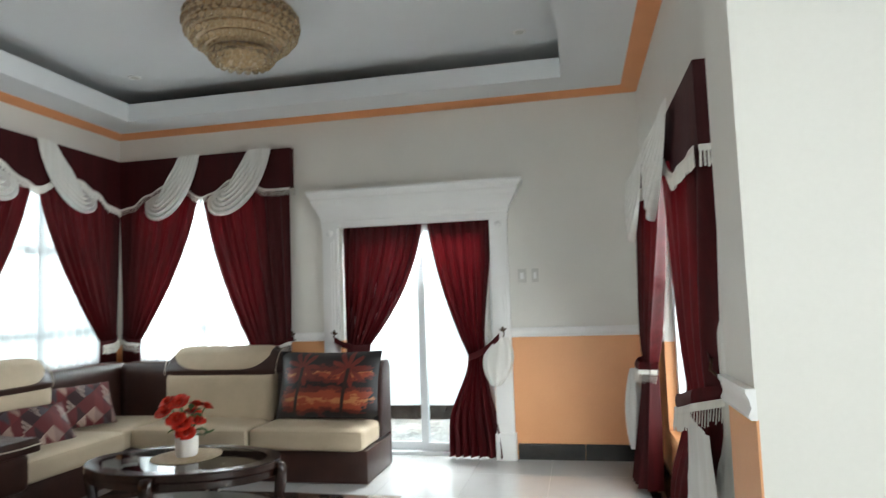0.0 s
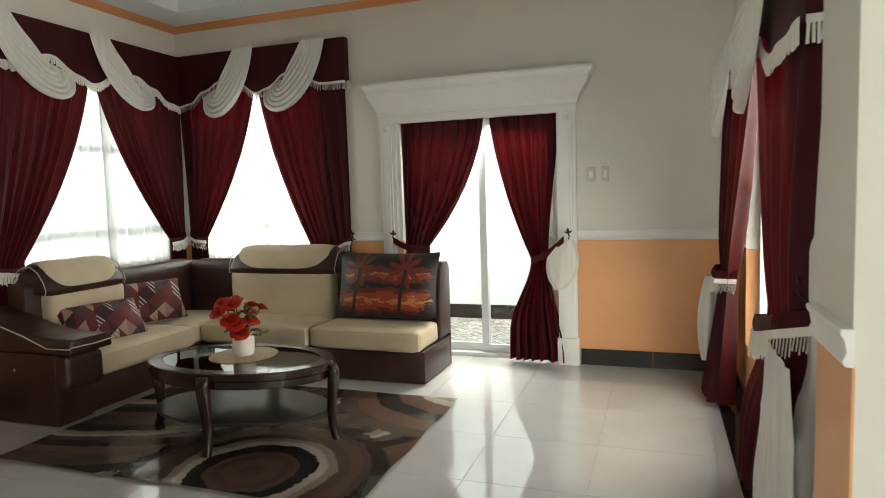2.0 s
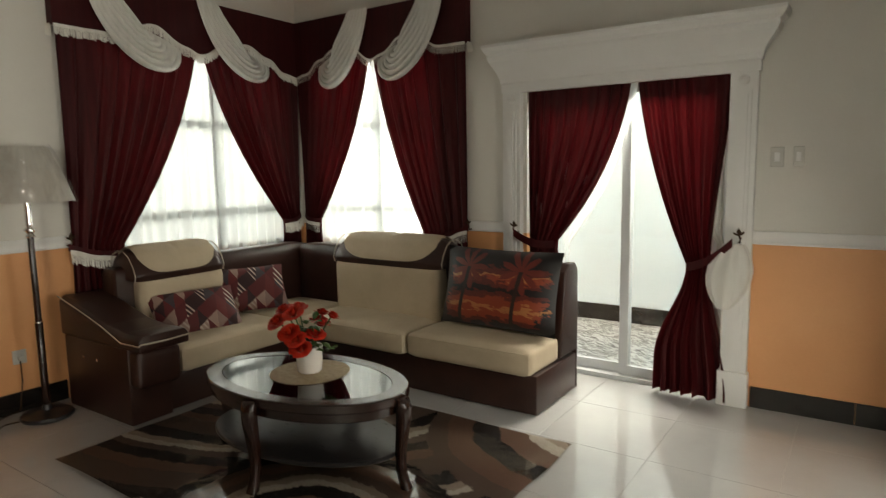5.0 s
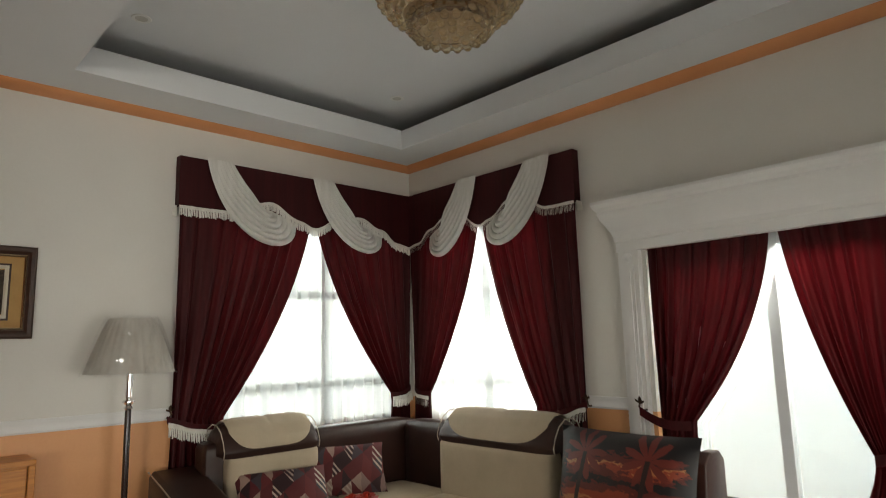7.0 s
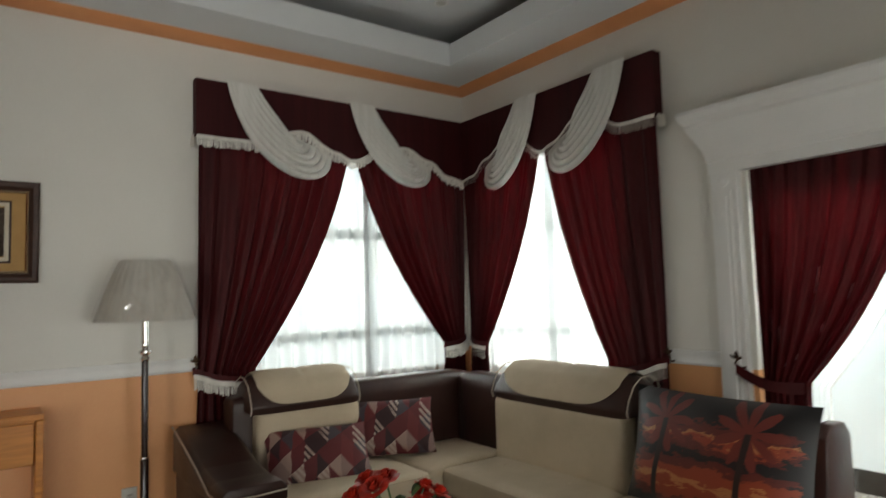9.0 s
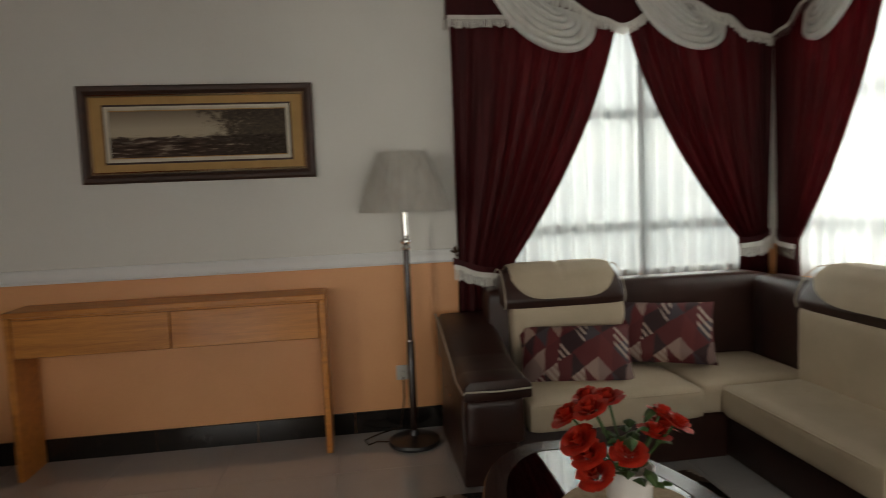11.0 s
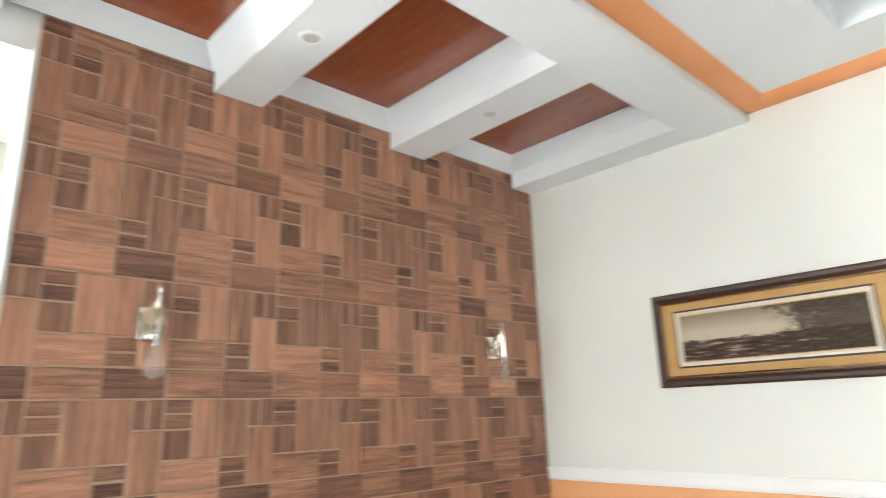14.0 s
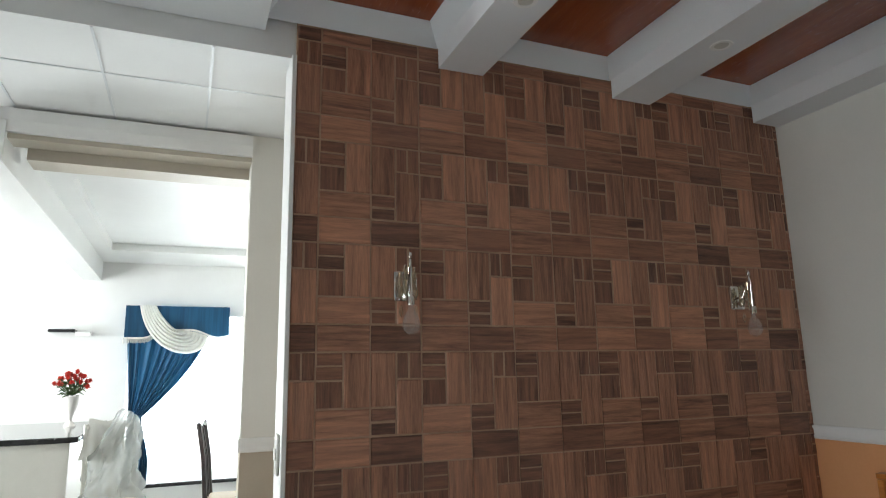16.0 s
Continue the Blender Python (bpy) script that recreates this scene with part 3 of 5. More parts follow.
def skirt_run(a, b):
    a, b = Vector(a), Vector(b)
    d, n = (b - a).normalized(), max(1, round((b - a).length / 0.6))
    step = (b - a) / n
    for i in range(n):
        SK.append((a + step * i + d * 0.0015, a + step * (i + 1) - d * 0.0015))


skirt_run((W, 3.4), (W, S + 0.01))
skirt_run((E - 0.012, N), (-1.13, N))
skirt_run((-2.86, N), (-4.98, N))
skirt_run((E, 2.29), (E, N - 0.013))
skirt_run((JAMB, 1.972), (JAMB, 2.28))
for a, b in SK:
    part("tile", extrude([(0, 0), (0.011, 0), (0.011, 0.127), (0.008, 0.13), (0, 0.13)], a, b), BLACK_TILE, skirt, smooth=False)

# black floor border under the side window
for i in range(6):
    y = 2.29 + 0.55 * i
    part("border_tile", rbox(-0.172, E - 0.0115, y, min(y + 0.547, N - 0.012), 0.0005, 0.006, 0.001, 1), BLACK_TILE, skirt, "black floor border tile")

# ceiling in one mesh: soffit ring, lip, hidden cove, raised field, hall board
TX0, TX1, TY0, TY1 = -4.525, -0.63, 2.72, 5.125
bm = bmesh.new()
for x0, x1, y0, y1 in ((W, TX0, 2.12, N), (TX1, 0.0, 2.12, N), (TX0, TX1, TY1, N), (TX0, TX1, 2.12, TY0)):
    box(bm, x0, x1, y0, y1, SOF, 3.228)
    # added dark boards, unseen on top of the lip, to deepen the cove's shade
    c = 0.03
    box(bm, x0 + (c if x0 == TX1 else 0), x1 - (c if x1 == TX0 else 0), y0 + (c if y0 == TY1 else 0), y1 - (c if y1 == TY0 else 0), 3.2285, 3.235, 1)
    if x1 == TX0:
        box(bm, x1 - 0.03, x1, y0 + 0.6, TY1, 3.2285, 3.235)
box(bm, W, 0.0, 2.12, N, TOP, 3.5)
box(bm, -1.70, 3.2, 0.5, 2.12, SOF, 3.5)
setting("ceiling", bm, [CEIL, COVE_DARK], "pale stepped ceiling with a raised field")
bm = bmesh.new()
box(bm, -2.1, 3.2, -0.6, 0.496, HALL, 3.4)
for i in range(-4, 7):
    x = -0.975 + 0.5 * i
    if -2.1 < x < 3.2:
        box(bm, x - 0.006, x + 0.006, -0.6, 0.49, HALL - 0.004, HALL - 0.0005, 1)
box(bm, -2.1, 3.2, 0.026, 0.038, HALL - 0.0035, HALL - 0.0002, 1)
setting("ceiling_hall", bm, [GRID_WHITE, ALU], "white board ceiling with visible joints")
bm = bmesh.new()
for x0, x1, y0, y1 in ((-4.0, -3.6, -5.2, -0.75), (-0.62, 3.2, -5.2, -0.75), (-3.6, -0.62, -5.2, -4.35), (-3.6, -0.62, -1.6, -0.75)):
    box(bm, x0, x1, y0, y1, 2.85, 2.93)
box(bm, -4.0, 3.2, -5.2, -0.75, 2.932, 3.4)
setting("ceiling_dining", bm, WHITE, "white stepped dining ceiling")
bm = bmesh.new()
box(bm, -1.755, -0.45, -0.75, -0.6, 2.77, 2.80, 1)
box(bm, -1.755, -0.45, -0.75, -0.6, 2.80, HALL, 1)
box(bm, -1.755, -0.52, -0.95, -0.752, 2.70, 2.84, 1)
extrude([(0, 2.80), (0.03, 2.80), (0.05, 2.86), (0.05, 2.93), (0, 2.93)], (-1.755, -0.599), (-0.45, -0.599), bm)
setting("beam_hall", bm, [WHITE, LINTEL], "beam with white moulding over the dining opening, backlit shade in its beige")
bm = bmesh.new()
box(bm, -0.45, -0.25, -5.2, -0.55, 2.62, 2.85)
setting("beam_dining", bm, WHITE, "white beam along the dining room")

# orange cornice band under the soffit
bm = bmesh.new()
prof = [(0, SOF), (0, SOF - 0.028), (0.03, SOF - 0.028), (0.125, SOF - 0.010), (0.135, SOF)]
for a, b in (((W, N), (W, 2.12)), ((0.0, N), (W, N)), ((E, 2.28), (E, N)), ((W, 2.12), (E, 2.12))):
    extrude(prof, a, b, bm)
setting("trim_orange_cornice", bm, TRIM_ORANGE, "orange painted cornice band", True)
# beamed alcove over the wood-look wall
bm = bmesh.new()
box(bm, W, -1.70, 1.80, 2.116, 2.995, 3.5)
BEAMS = [(-2.83, -2.575), (-3.94, -3.67), (W, -4.78)]
for x0, x1 in BEAMS:
    box(bm, x0, x1, S + 0.012, 1.80, 3.005, 3.45)
setting("beam_alcove", bm, CEIL, "pale plaster beams over the feature wall")
bays = [(-2.575, -1.70), (-3.67, -2.83), (-4.78, -3.94)]
bm = bmesh.new()
for x0, x1 in bays:
    c = 0.07
    lo = [(x0, S), (x1, S), (x1, 1.8), (x0, 1.8)]
    hi = [(x0 + c, S + 0.08), (x1 - c, S + 0.08), (x1 - c, 1.8 - c), (x0 + c, 1.8 - c)]
    a = [bm.verts.new((*p, 3.12)) for p in lo]
    b = [bm.verts.new((*p, 3.225)) for p in hi]
    for i in range(4):
        bm.faces.new((a[i], a[(i + 1) % 4], b[(i + 1) % 4], b[i]))
bmesh.ops.recalc_face_normals(bm, faces=bm.faces[:])
setting("trim_bay_cornice", bm, CEIL, "sloping pale cornice in each ceiling bay")
for x0, x1 in bays:
    bm = bmesh.new()
    box(bm, x0 + 0.05, x1 - 0.05, S + 0.06, 1.75, 3.228, 3.25)
    setting("ceiling_panel", bm, PANEL, "glossy reddish-brown wooden ceiling panel")
bm = bmesh.new()
box(bm, W, -1.70, 0.33, 2.12, 3.5, 3.6)
setting("ceiling_slab", bm, CEIL)

# corner edge strip of the wood-look wall
bm = bmesh.new()
box(bm, -1.8485, -1.827, 0.33, S + 0.012, 0, HALL)
bevel(bm, 0.003, 1)
setting("trim_corner_strip", bm, WHITE, "slim white corner strip")

# ground outside, terrace and its wall
bm = bmesh.new()
box(bm, -400, 400, -400, 400, -0.4, -0.12)
setting("ground", bm, CONCRETE, "pale concrete ground")
bm = bmesh.new()
box(bm, -7.5, 1.5, N + 0.2, 7.42, -0.12, -0.02)
setting("pavement_terrace", bm, TERRACE, "pale terrace tiles with a dark leaf print")
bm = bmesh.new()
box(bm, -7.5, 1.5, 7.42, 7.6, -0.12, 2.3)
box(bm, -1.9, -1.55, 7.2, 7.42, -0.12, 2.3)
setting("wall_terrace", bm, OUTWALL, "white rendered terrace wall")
bm = bmesh.new()
box(bm, -7.5, -1.902, 7.40, 7.42, -0.02, 0.14)
box(bm, -1.548, 1.5, 7.40, 7.42, -0.02, 0.14)
box(bm, -1.902, -1.548, 7.185, 7.2, -0.02, 0.14)
setting("baseboard_terrace", bm, BLACK_TILE, "black tile skirting of the terrace wall")
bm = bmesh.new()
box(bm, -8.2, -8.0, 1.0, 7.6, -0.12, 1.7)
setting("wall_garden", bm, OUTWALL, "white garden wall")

# ---- windows and the sliding door ----


def frame_bars(bm, mk, a, b, z0, z1, bars_s, bars_z, t=0.065, d=0.05):
    """Outer frame and bars of a window; mk(s0, s1, d0, d1, z0, z1) makes a bar."""
    mk(a, b, 0, d, z0, z0 + t)
    mk(a, b, 0, d, z1 - t, z1)
    mk(a, a + t, 0, d, z0 + t, z1 - t)
    mk(b - t, b, 0, d, z0 + t, z1 - t)
    for s in bars_s:
        mk(s - t / 2, s + t / 2, 0.004, d - 0.004, z0 + t, z1 - t)
    for z in bars_z:
        mk(a + t, b - t, 0.008, d - 0.008, z - t / 2, z + t / 2)


def window(name, along, p, hole, bars_s, bars_z, label):
    a, b, z0, z1 = hole
    ob = thing(name, label, "window")
    ob["kind"] = "structure"
    bm = bmesh.new()

    def mk(s0, s1, d0, d1, q0, q1):
        if along == "x":
            box(bm, s0, s1, p + d0, p + d1, q0, q1)
        else:
            box(bm, p + d0, p + d1, s0, s1, q0, q1)

    frame_bars(bm, mk, a, b, z0, z1, bars_s, bars_z)
    part("window_frame", bm, ALU, ob, smooth=False)
    cs = [a, *bars_s, b]
    cz = [z0, *bars_z, z1]
    for s0, s1 in zip(cs, cs[1:]):
        for q0, q1 in zip(cz, cz[1:]):
            bm = bmesh.new()
            mk2 = (s0 + 0.02, s1 - 0.02, p + 0.022, p + 0.028, q0 + 0.02, q1 - 0.02)
            if along == "x":
                box(bm, *mk2)
            else:
                box(bm, mk2[2], mk2[3], mk2[0], mk2[1], mk2[4], mk2[5])
            g = part("pane", bm, GLASS, ob, smooth=False)
            g.visible_shadow = False
    return ob


window("window_1", "y", W - 0.12, WIN_W, [4.73], [1.17, 1.88], "white aluminium corner window with clear panes")
window("window_2", "x", N + 0.07, WIN_N, [-4.1], [1.17, 1.88], "white aluminium corner window with clear panes")
window("window_3", "y", E + 0.07, WIN_E, [3.74], [1.30], "white aluminium side window")
window("window_4", "x", -5.32, FARWIN, [-1.58], [], "bright dining window with a white frame")

door = thing("door_1", "sliding glass door in a white aluminium frame", "door")
door["kind"] = "structure"
bm = bmesh.new()
box(bm, -2.66, -2.62, 5.68, 5.78, 0.03, 2.1)
box(bm, -1.35, -1.31, 5.68, 5.78, 0.03, 2.1)
box(bm, -2.62, -1.35, 5.68, 5.78, 2.05, 2.1)
box(bm, -2.66, -1.31, 5.66, 5.79, 0.0, 0.03)
part("door_frame", bm, ALU, door, smooth=False)
for x0, x1, y in ((-2.62, -1.93, 5.74), (-1.99, -1.35, 5.70)):
    bm = bmesh.new()
    for a, b, q0, q1 in ((x0, x0 + 0.06, 0.03, 2.05), (x1 - 0.06, x1, 0.03, 2.05), (x0 + 0.06, x1 - 0.06, 0.03, 0.10), (x0 + 0.06, x1 - 0.06, 1.98, 2.05)):
        box(bm, a, b, y, y + 0.035, q0, q1)
    leaf = part("door_leaf", bm, ALU, door, smooth=False)
    bm = bmesh.new()
    box(bm, x0 + 0.06, x1 - 0.06, y + 0.014, y + 0.020, 0.10, 1.98)
    g = part("pane", bm, GLASS, leaf, smooth=False)
    g.visible_shadow = False

# white door surround: pilasters and a crown header
sur = thing("door_surround", "white moulded door surround with a wide crown header", "door surround")
sur["kind"] = "structure"
for x0, x1 in ((-2.83, -2.69), (-1.30, -1.15)):
    bm = bmesh.new()
    box(bm, x0, x1, N - 0.05, N, 0.22, 2.03)
    box(bm, x0 + 0.03, x1 - 0.03, N - 0.062, N - 0.05, 0.30, 1.93)
    box(bm, x0 + 0.05, x1 - 0.05, N - 0.072, N - 0.062, 0.33, 1.90)
    part("pilaster", bm, WHITE, sur, smooth=False)
    part("plinth", rbox(x0 - 0.012, x1 + 0.012, N - 0.07, N - 0.001, 0, 0.22, 0.006), WHITE, sur)
    part("rosette", lathe([(0.03, 0), (0.03, 0.008), (0.018, 0.012), (0.014, 0.016), (0, 0.018)], n=20), WHITE, sur).matrix_basis = pose((x0 + x1) / 2, N - 0.05, 1.985, 90)
steps = [(0.055, 2.03), (0.055, 2.09), (0.065, 2.10), (0.07, 2.13), (0.085, 2.16), (0.115, 2.20), (0.15, 2.24), (0.165, 2.27), (0.165, 2.29), (0.19, 2.31), (0.205, 2.335), (0.205, 2.355)]
bm = bmesh.new()
ring = []
for o, z in steps:
    ring.append([bm.verts.new(p) for p in ((-2.835 - 0.55 * (o - 0.05), N - 0.001, z), (-2.835 - 0.55 * (o - 0.05), N - o, z), (-1.145 + 0.92 * (o - 0.05), N - o, z), (-1.145 + 0.92 * (o - 0.05), N - 0.001, z))])
for a, b in zip(ring, ring[1:]):
    for i in range(4):
        bm.faces.new((a[i], a[(i + 1) % 4], b[(i + 1) % 4], b[i]))
bm.faces.new(ring[0])
bm.faces.new(ring[-1][::-1])
bmesh.ops.recalc_face_normals(bm, faces=bm.faces[:])
part("header", bm, WHITE, sur, smooth=False)

# ---- curtains ----


def on_west(out):
    return lambda s, d, z: (W + out + d, s, z)


def on_north(out):
    return lambda s, d, z: (s, N - out - d, z)


def on_east(out):
    return lambda s, d, z: (E - out - d, s, z)


def on_far(out):
    return lambda s, d, z: (s, -5.2 + out + d, z)


def ease(t):
    return t * t * (3 - 2 * t)


def drape(put, out0, in0, z0, p_out, p_in, zp, b_out, b_in, zb, folds=9, amp=0.017, bulge=1.55, seed=0, ret=0.0, lean=0.0):
    """A gathered curtain: full width at the top, drawn together at zp, falling free below."""
    rnd = random.Random(seed)
    ph = [rnd.uniform(0, 6.28) for _ in range(4)]

    def f(u, v):
        if v < 0.72:
            t = v / 0.72
            lo = out0 + (p_out - out0) * ease(t)
            hi = in0 + (p_in - in0) * t ** bulge
            z = z0 + (zp - z0) * t
            a = amp * (0.55 + 0.6 * t - 0.5 * t ** 6)
            # cloth sags towards the tie on its free side
            z -= 0.05 * (u ** 2) * math.sin(math.pi * t) * (1 if zp < z0 else 0)
        else:
            t = (v - 0.72) / 0.28
            lo = p_out + (b_out - p_out) * ease(t)
            hi = p_in + (b_in - p_in) * ease(min(1, t * 1.4))
            z = zp + (zb - zp) * t
            a = amp * (0.65 + 0.9 * t)
        w = u + 0.035 * math.sin(7 * u + ph[3]) + 0.012 * math.sin(17 * u + ph[1])
        out = lean * max(0.0, (v - 0.72) / 0.28) ** 1.3
        back = ret * max(0.0, 1 - u / 0.12) ** 2
        d = a * (math.sin(2 * math.pi * folds * w + ph[0] + 0.5 * math.sin(3 * v + ph[1])) + 0.45 * math.sin(2 * math.pi * folds * 1.9 * w + ph[2] + v))
        return put(lo + (hi - lo) * u, d + 0.02 - back + out, z)

    return sheet(f, 110, 46)


def fringe_strip(put, path, drop=0.05, tape=0.022):
    """A tape with hanging threads along path points (s, z)."""
    bm = bmesh.new()
    pts = [Vector(p) for p in path]
    seg = [(b - a).length for a, b in zip(pts, pts[1:])]
    total, n = sum(seg), 0
    n = max(8, int(total / 0.011))

    def at(d):
        for (a, b), l in zip(zip(pts, pts[1:]), seg):
            if d <= l:
                return a.lerp(b, d / l)
            d -= l
        return pts[-1]

    k = max(6, int(total / 0.03))
    sheet(lambda u, v: put(at(u * total).x, 0.012 + 0.004 * math.sin(60 * u), at(u * total).y + tape / 2 - tape * v), k, 1, bm)
    rnd = random.Random(int(total * 1000))
    for i in range(n):
        c = at((i + 0.5) / n * total)
        l = drop * rnd.uniform(0.8, 1.15)
        dx = rnd.uniform(-0.004, 0.004)
        q = [bm.verts.new(put(c.x + o + (dx if j else 0), 0.012 + (0.004 if o > 0 else 0.0), c.y - tape / 2 + 0.002 - j * l)) for j in (0, 1) for o in (-0.0036, 0.0036)]
        bm.faces.new((q[0], q[1], q[3], q[2]))
    return bm


def swag_bm(put, top0, top1, ztop, low, end, inner=None, folds=7, belly=0.045):
    """Draped cloth: falls from a flat head (top0 to top1), hangs in a bowl of nested round folds and rises to the fringe; points are (s, z)."""
    sg = math.copysign(1.0, end[0] - top0)
    inner = inner or (top1 + 0.42 * (end[0] - top1), end[1] + 0.075)

    def f(u, v):
        k = min(int(v * folds), folds - 1)
        q = v * folds - k
        head = Vector((top1 + (top0 - top1) * v, ztop))
        tail = Vector((inner[0] + (end[0] - inner[0]) * v ** 0.8, inner[1] - 0.03 + (end[1] - inner[1]) * v ** 1.3))
        deep = (inner[1] - 0.01) + (low[1] - inner[1] + 0.01) * v ** 0.85
        zc = (deep - 0.10 * ztop - 0.20 * tail.y) / 0.70
        c1 = Vector((head.x + (0.40 - 0.12 * v) * (low[0] - head.x) + 0.02 * sg * (1 - v), zc + 0.28 * (ztop - zc) * (1 - v)))
        c2 = Vector((tail.x + sg * 0.02 - 0.10 * (tail.x - head.x) * (1 - v), zc))
        p = head * (1 - u) ** 3 + c1 * 3 * u * (1 - u) ** 2 + c2 * 3 * u * u * (1 - u) + tail * u ** 3
        grow = ease(min(1.0, max(0.0, (u - 0.03) / 0.42)))
        round_fold = math.sqrt(max(0.0, 1 - (2 * q - 1) ** 2))
        bell = math.sin(math.pi * min(1.0, 0.10 + 0.97 * u)) ** 0.8 if u < 0.925 else 0.0
        d = 0.014 * (1 - u ** 3) - 0.006 * u ** 3 + belly * bell * (0.5 + 0.5 * math.sin(math.pi * (0.2 + 0.7 * v))) + (0.003 + 0.038 * grow) * round_fold * (1 - u ** 4)
        return put(p.x, d, p.y)

    return sheet(f, 40, folds * 12)


def smooth_path(pts, n=8):
    """Points of a soft curve through (s, z) knots."""
    out = []
    for i in range(len(pts) - 1):
        (a, za), (b, zb) = pts[i], pts[i + 1]
        for k in range(n):
            t = k / n
            out.append((a + (b - a) * t, za + (zb - za) * ease(t)))
    return out + [pts[-1]]


def valance(parent, put, a, b, ztop, knots, ret=0.0, mat=None, wall=0.0, fr=True):
    """Cloth-covered pelmet with a waved lower edge and a fringe along it; ret: depth of its return to the wall at a."""
    path = smooth_path(knots)
    bm = bmesh.new()

    def z_at(s):
        for (p, zp), (q, zq) in zip(path, path[1:]):
            if min(p, q) - 1e-6 <= s <= max(p, q) + 1e-6:
                return zp + (zq - zp) * (0 if p == q else (s - p) / (q - p))
        return path[-1][1]

    def f(u, v):
        s = a + (b - a) * u
        return put(s, 0.004 * math.sin(40 * u) * v, ztop + (z_at(s) - ztop) * v)

    sheet(f, 60, 6, bm)
    sheet(lambda u, v: put(a + (b - a) * u, -ret * v, ztop), 60, 1, bm)
    if ret:
        sheet(lambda u, v: put(a, -ret * u, ztop + (knots[0][1] - ztop) * v), 4, 4, bm)
    part("pelmet", bm, mat or PELMET, parent)
    if fr:
        part("fringe", fringe_strip(put, path), FRINGE, parent, "white fringe")
        if ret:
            sg = 1 if a < b else -1
            part("fringe", fringe_strip(lambda q, d, z: put(a - sg * d, -q, z), [(0.0, knots[0][1]), (ret, knots[0][1])]), FRINGE, parent, "white fringe")


def tieback(parent, put, s0, s1, z0, z1, fringe=True, mat=None):
    """A cloth band round the gathered curtain."""
    part("tieback", sheet(lambda u, v: put(s0 + (s1 - s0) * u, 0.035 + 0.035 * math.sin(math.pi * u), z0 + (z1 - z0) * u - 0.02 * math.sin(math.pi * u) + 0.025 - 0.05 * v), 14, 3), mat or MAROON, parent)
    if fringe:
        part("tie_fringe", fringe_strip(lambda s, d, z: put(s, d + 0.05 + 0.02 * math.sin(math.pi * (s - s0) / (s1 - s0)), z), smooth_path([(s0, z0 - 0.03), ((s0 + s1) / 2, (z0 + z1) / 2 - 0.045), (s1, z1 - 0.03)], 4), 0.06, 0.03), FRINGE, parent, "white fringe")


def hook(put, s, z, mirror=1):
    """A small bronze leaf-shaped curtain hook on the wall."""
    ob = thing("curtain_hook", "small dark bronze leaf-shaped curtain hook on the wall", "curtain hook", "curtain hooks")
    part("stem", tube([put(s, -0.02, z - 0.03), put(s, 0.05, z - 0.03), put(s + 0.01 * mirror, 0.075, z - 0.005), put(s - 0.005 * mirror, 0.07, z + 0.035)], 0.006), BRASS, ob)
    for k, (ds, dz) in enumerate(((0.03, 0.03), (-0.028, 0.022), (0.0, 0.05))):
        bm = bmesh.new()
        sheet(lambda u, v: put(s + ds * mirror * u + 0.012 * math.sin(math.pi * u) * (2 * v - 1), 0.072 + 0.012 * u, z + 0.01 + dz * u + 0.004 * math.sin(math.pi * v)), 6, 3, bm)
        part("leaf", bm, BRASS, ob)
    return ob


def sheer(put, a, b, z0, z1, label, folds=22, seed=3, pinch=None):
    rnd = random.Random(seed)
    ph = [rnd.uniform(0, 6.28) for _ in range(3)]

    def f(u, v):
        s = a + (b - a) * u
        d = 0.030 * math.sin(2 * math.pi * folds * 0.7 * u + ph[0] + 0.4 * v + 1.2 * math.sin(7 * u)) + 0.01 * math.sin(2 * math.pi * folds * 0.37 * u + ph[1])
        return put(s, d, z1 + (z0 - z1) * v)

    ob = thing("sheer_curtain", label, "curtain", "sheer curtains")
    part("voile", sheet(f, 170, 8), SHEER, ob)
    return ob


def curtain_thing(name, label, group):
    return thing(name, label, "curtain", group)


def red_curtain(put, seed, label, *a, tie=None, **k):
    ob = curtain_thing("curtain", label, "maroon curtains")
    part("cloth", drape(put, *a, seed=seed, **k), MAROON, ob)
    if tie:
        tieback(ob, put, *tie)
    return ob


wz, nz = on_west(0.02), on_north(0.02)
red_curtain(wz, 1, "maroon curtain drawn aside with a fringed tieback", 3.495, 4.56, 2.72, 3.49, 3.84, 1.0, 3.46, 3.9, 0.15, tie=(3.46, 3.80, 1.02, 0.94))
red_curtain(wz, 2, "maroon curtain gathered into the window corner", 5.56, 4.53, 2.72, 5.52, 5.33, 1.05, 5.52, 5.29, 0.15, folds=8, tie=(5.53, 5.31, 1.10, 1.05))
red_curtain(nz, 3, "maroon curtain gathered into the window corner", -4.96, -4.05, 2.72, -4.91, -4.72, 1.05, -4.92, -4.69, 0.15, folds=7, tie=(-4.91, -4.70, 1.10, 1.05))
red_curtain(nz, 4, "maroon curtain drawn aside with a fringed tieback", -3.155, -4.08, 2.72, -3.15, -3.57, 1.0, -3.13, -3.60, 0.15, folds=8, tie=(-3.13, -3.54, 1.04, 0.94))
red_curtain(on_north(-0.03), 5, "maroon door curtain tied to one side", -2.645, -1.91, 2.085, -2.64, -2.42, 0.97, -2.66, -2.42, 0.12, folds=8, amp=0.018, tie=None)
red_curtain(on_north(-0.03), 6, "maroon door curtain tied back, falling to the floor", -1.295, -1.87, 2.085, -1.39, -1.53, 0.86, -1.25, -1.71, 0.02, folds=6, amp=0.022, lean=0.05, bulge=1.35, tie=None)
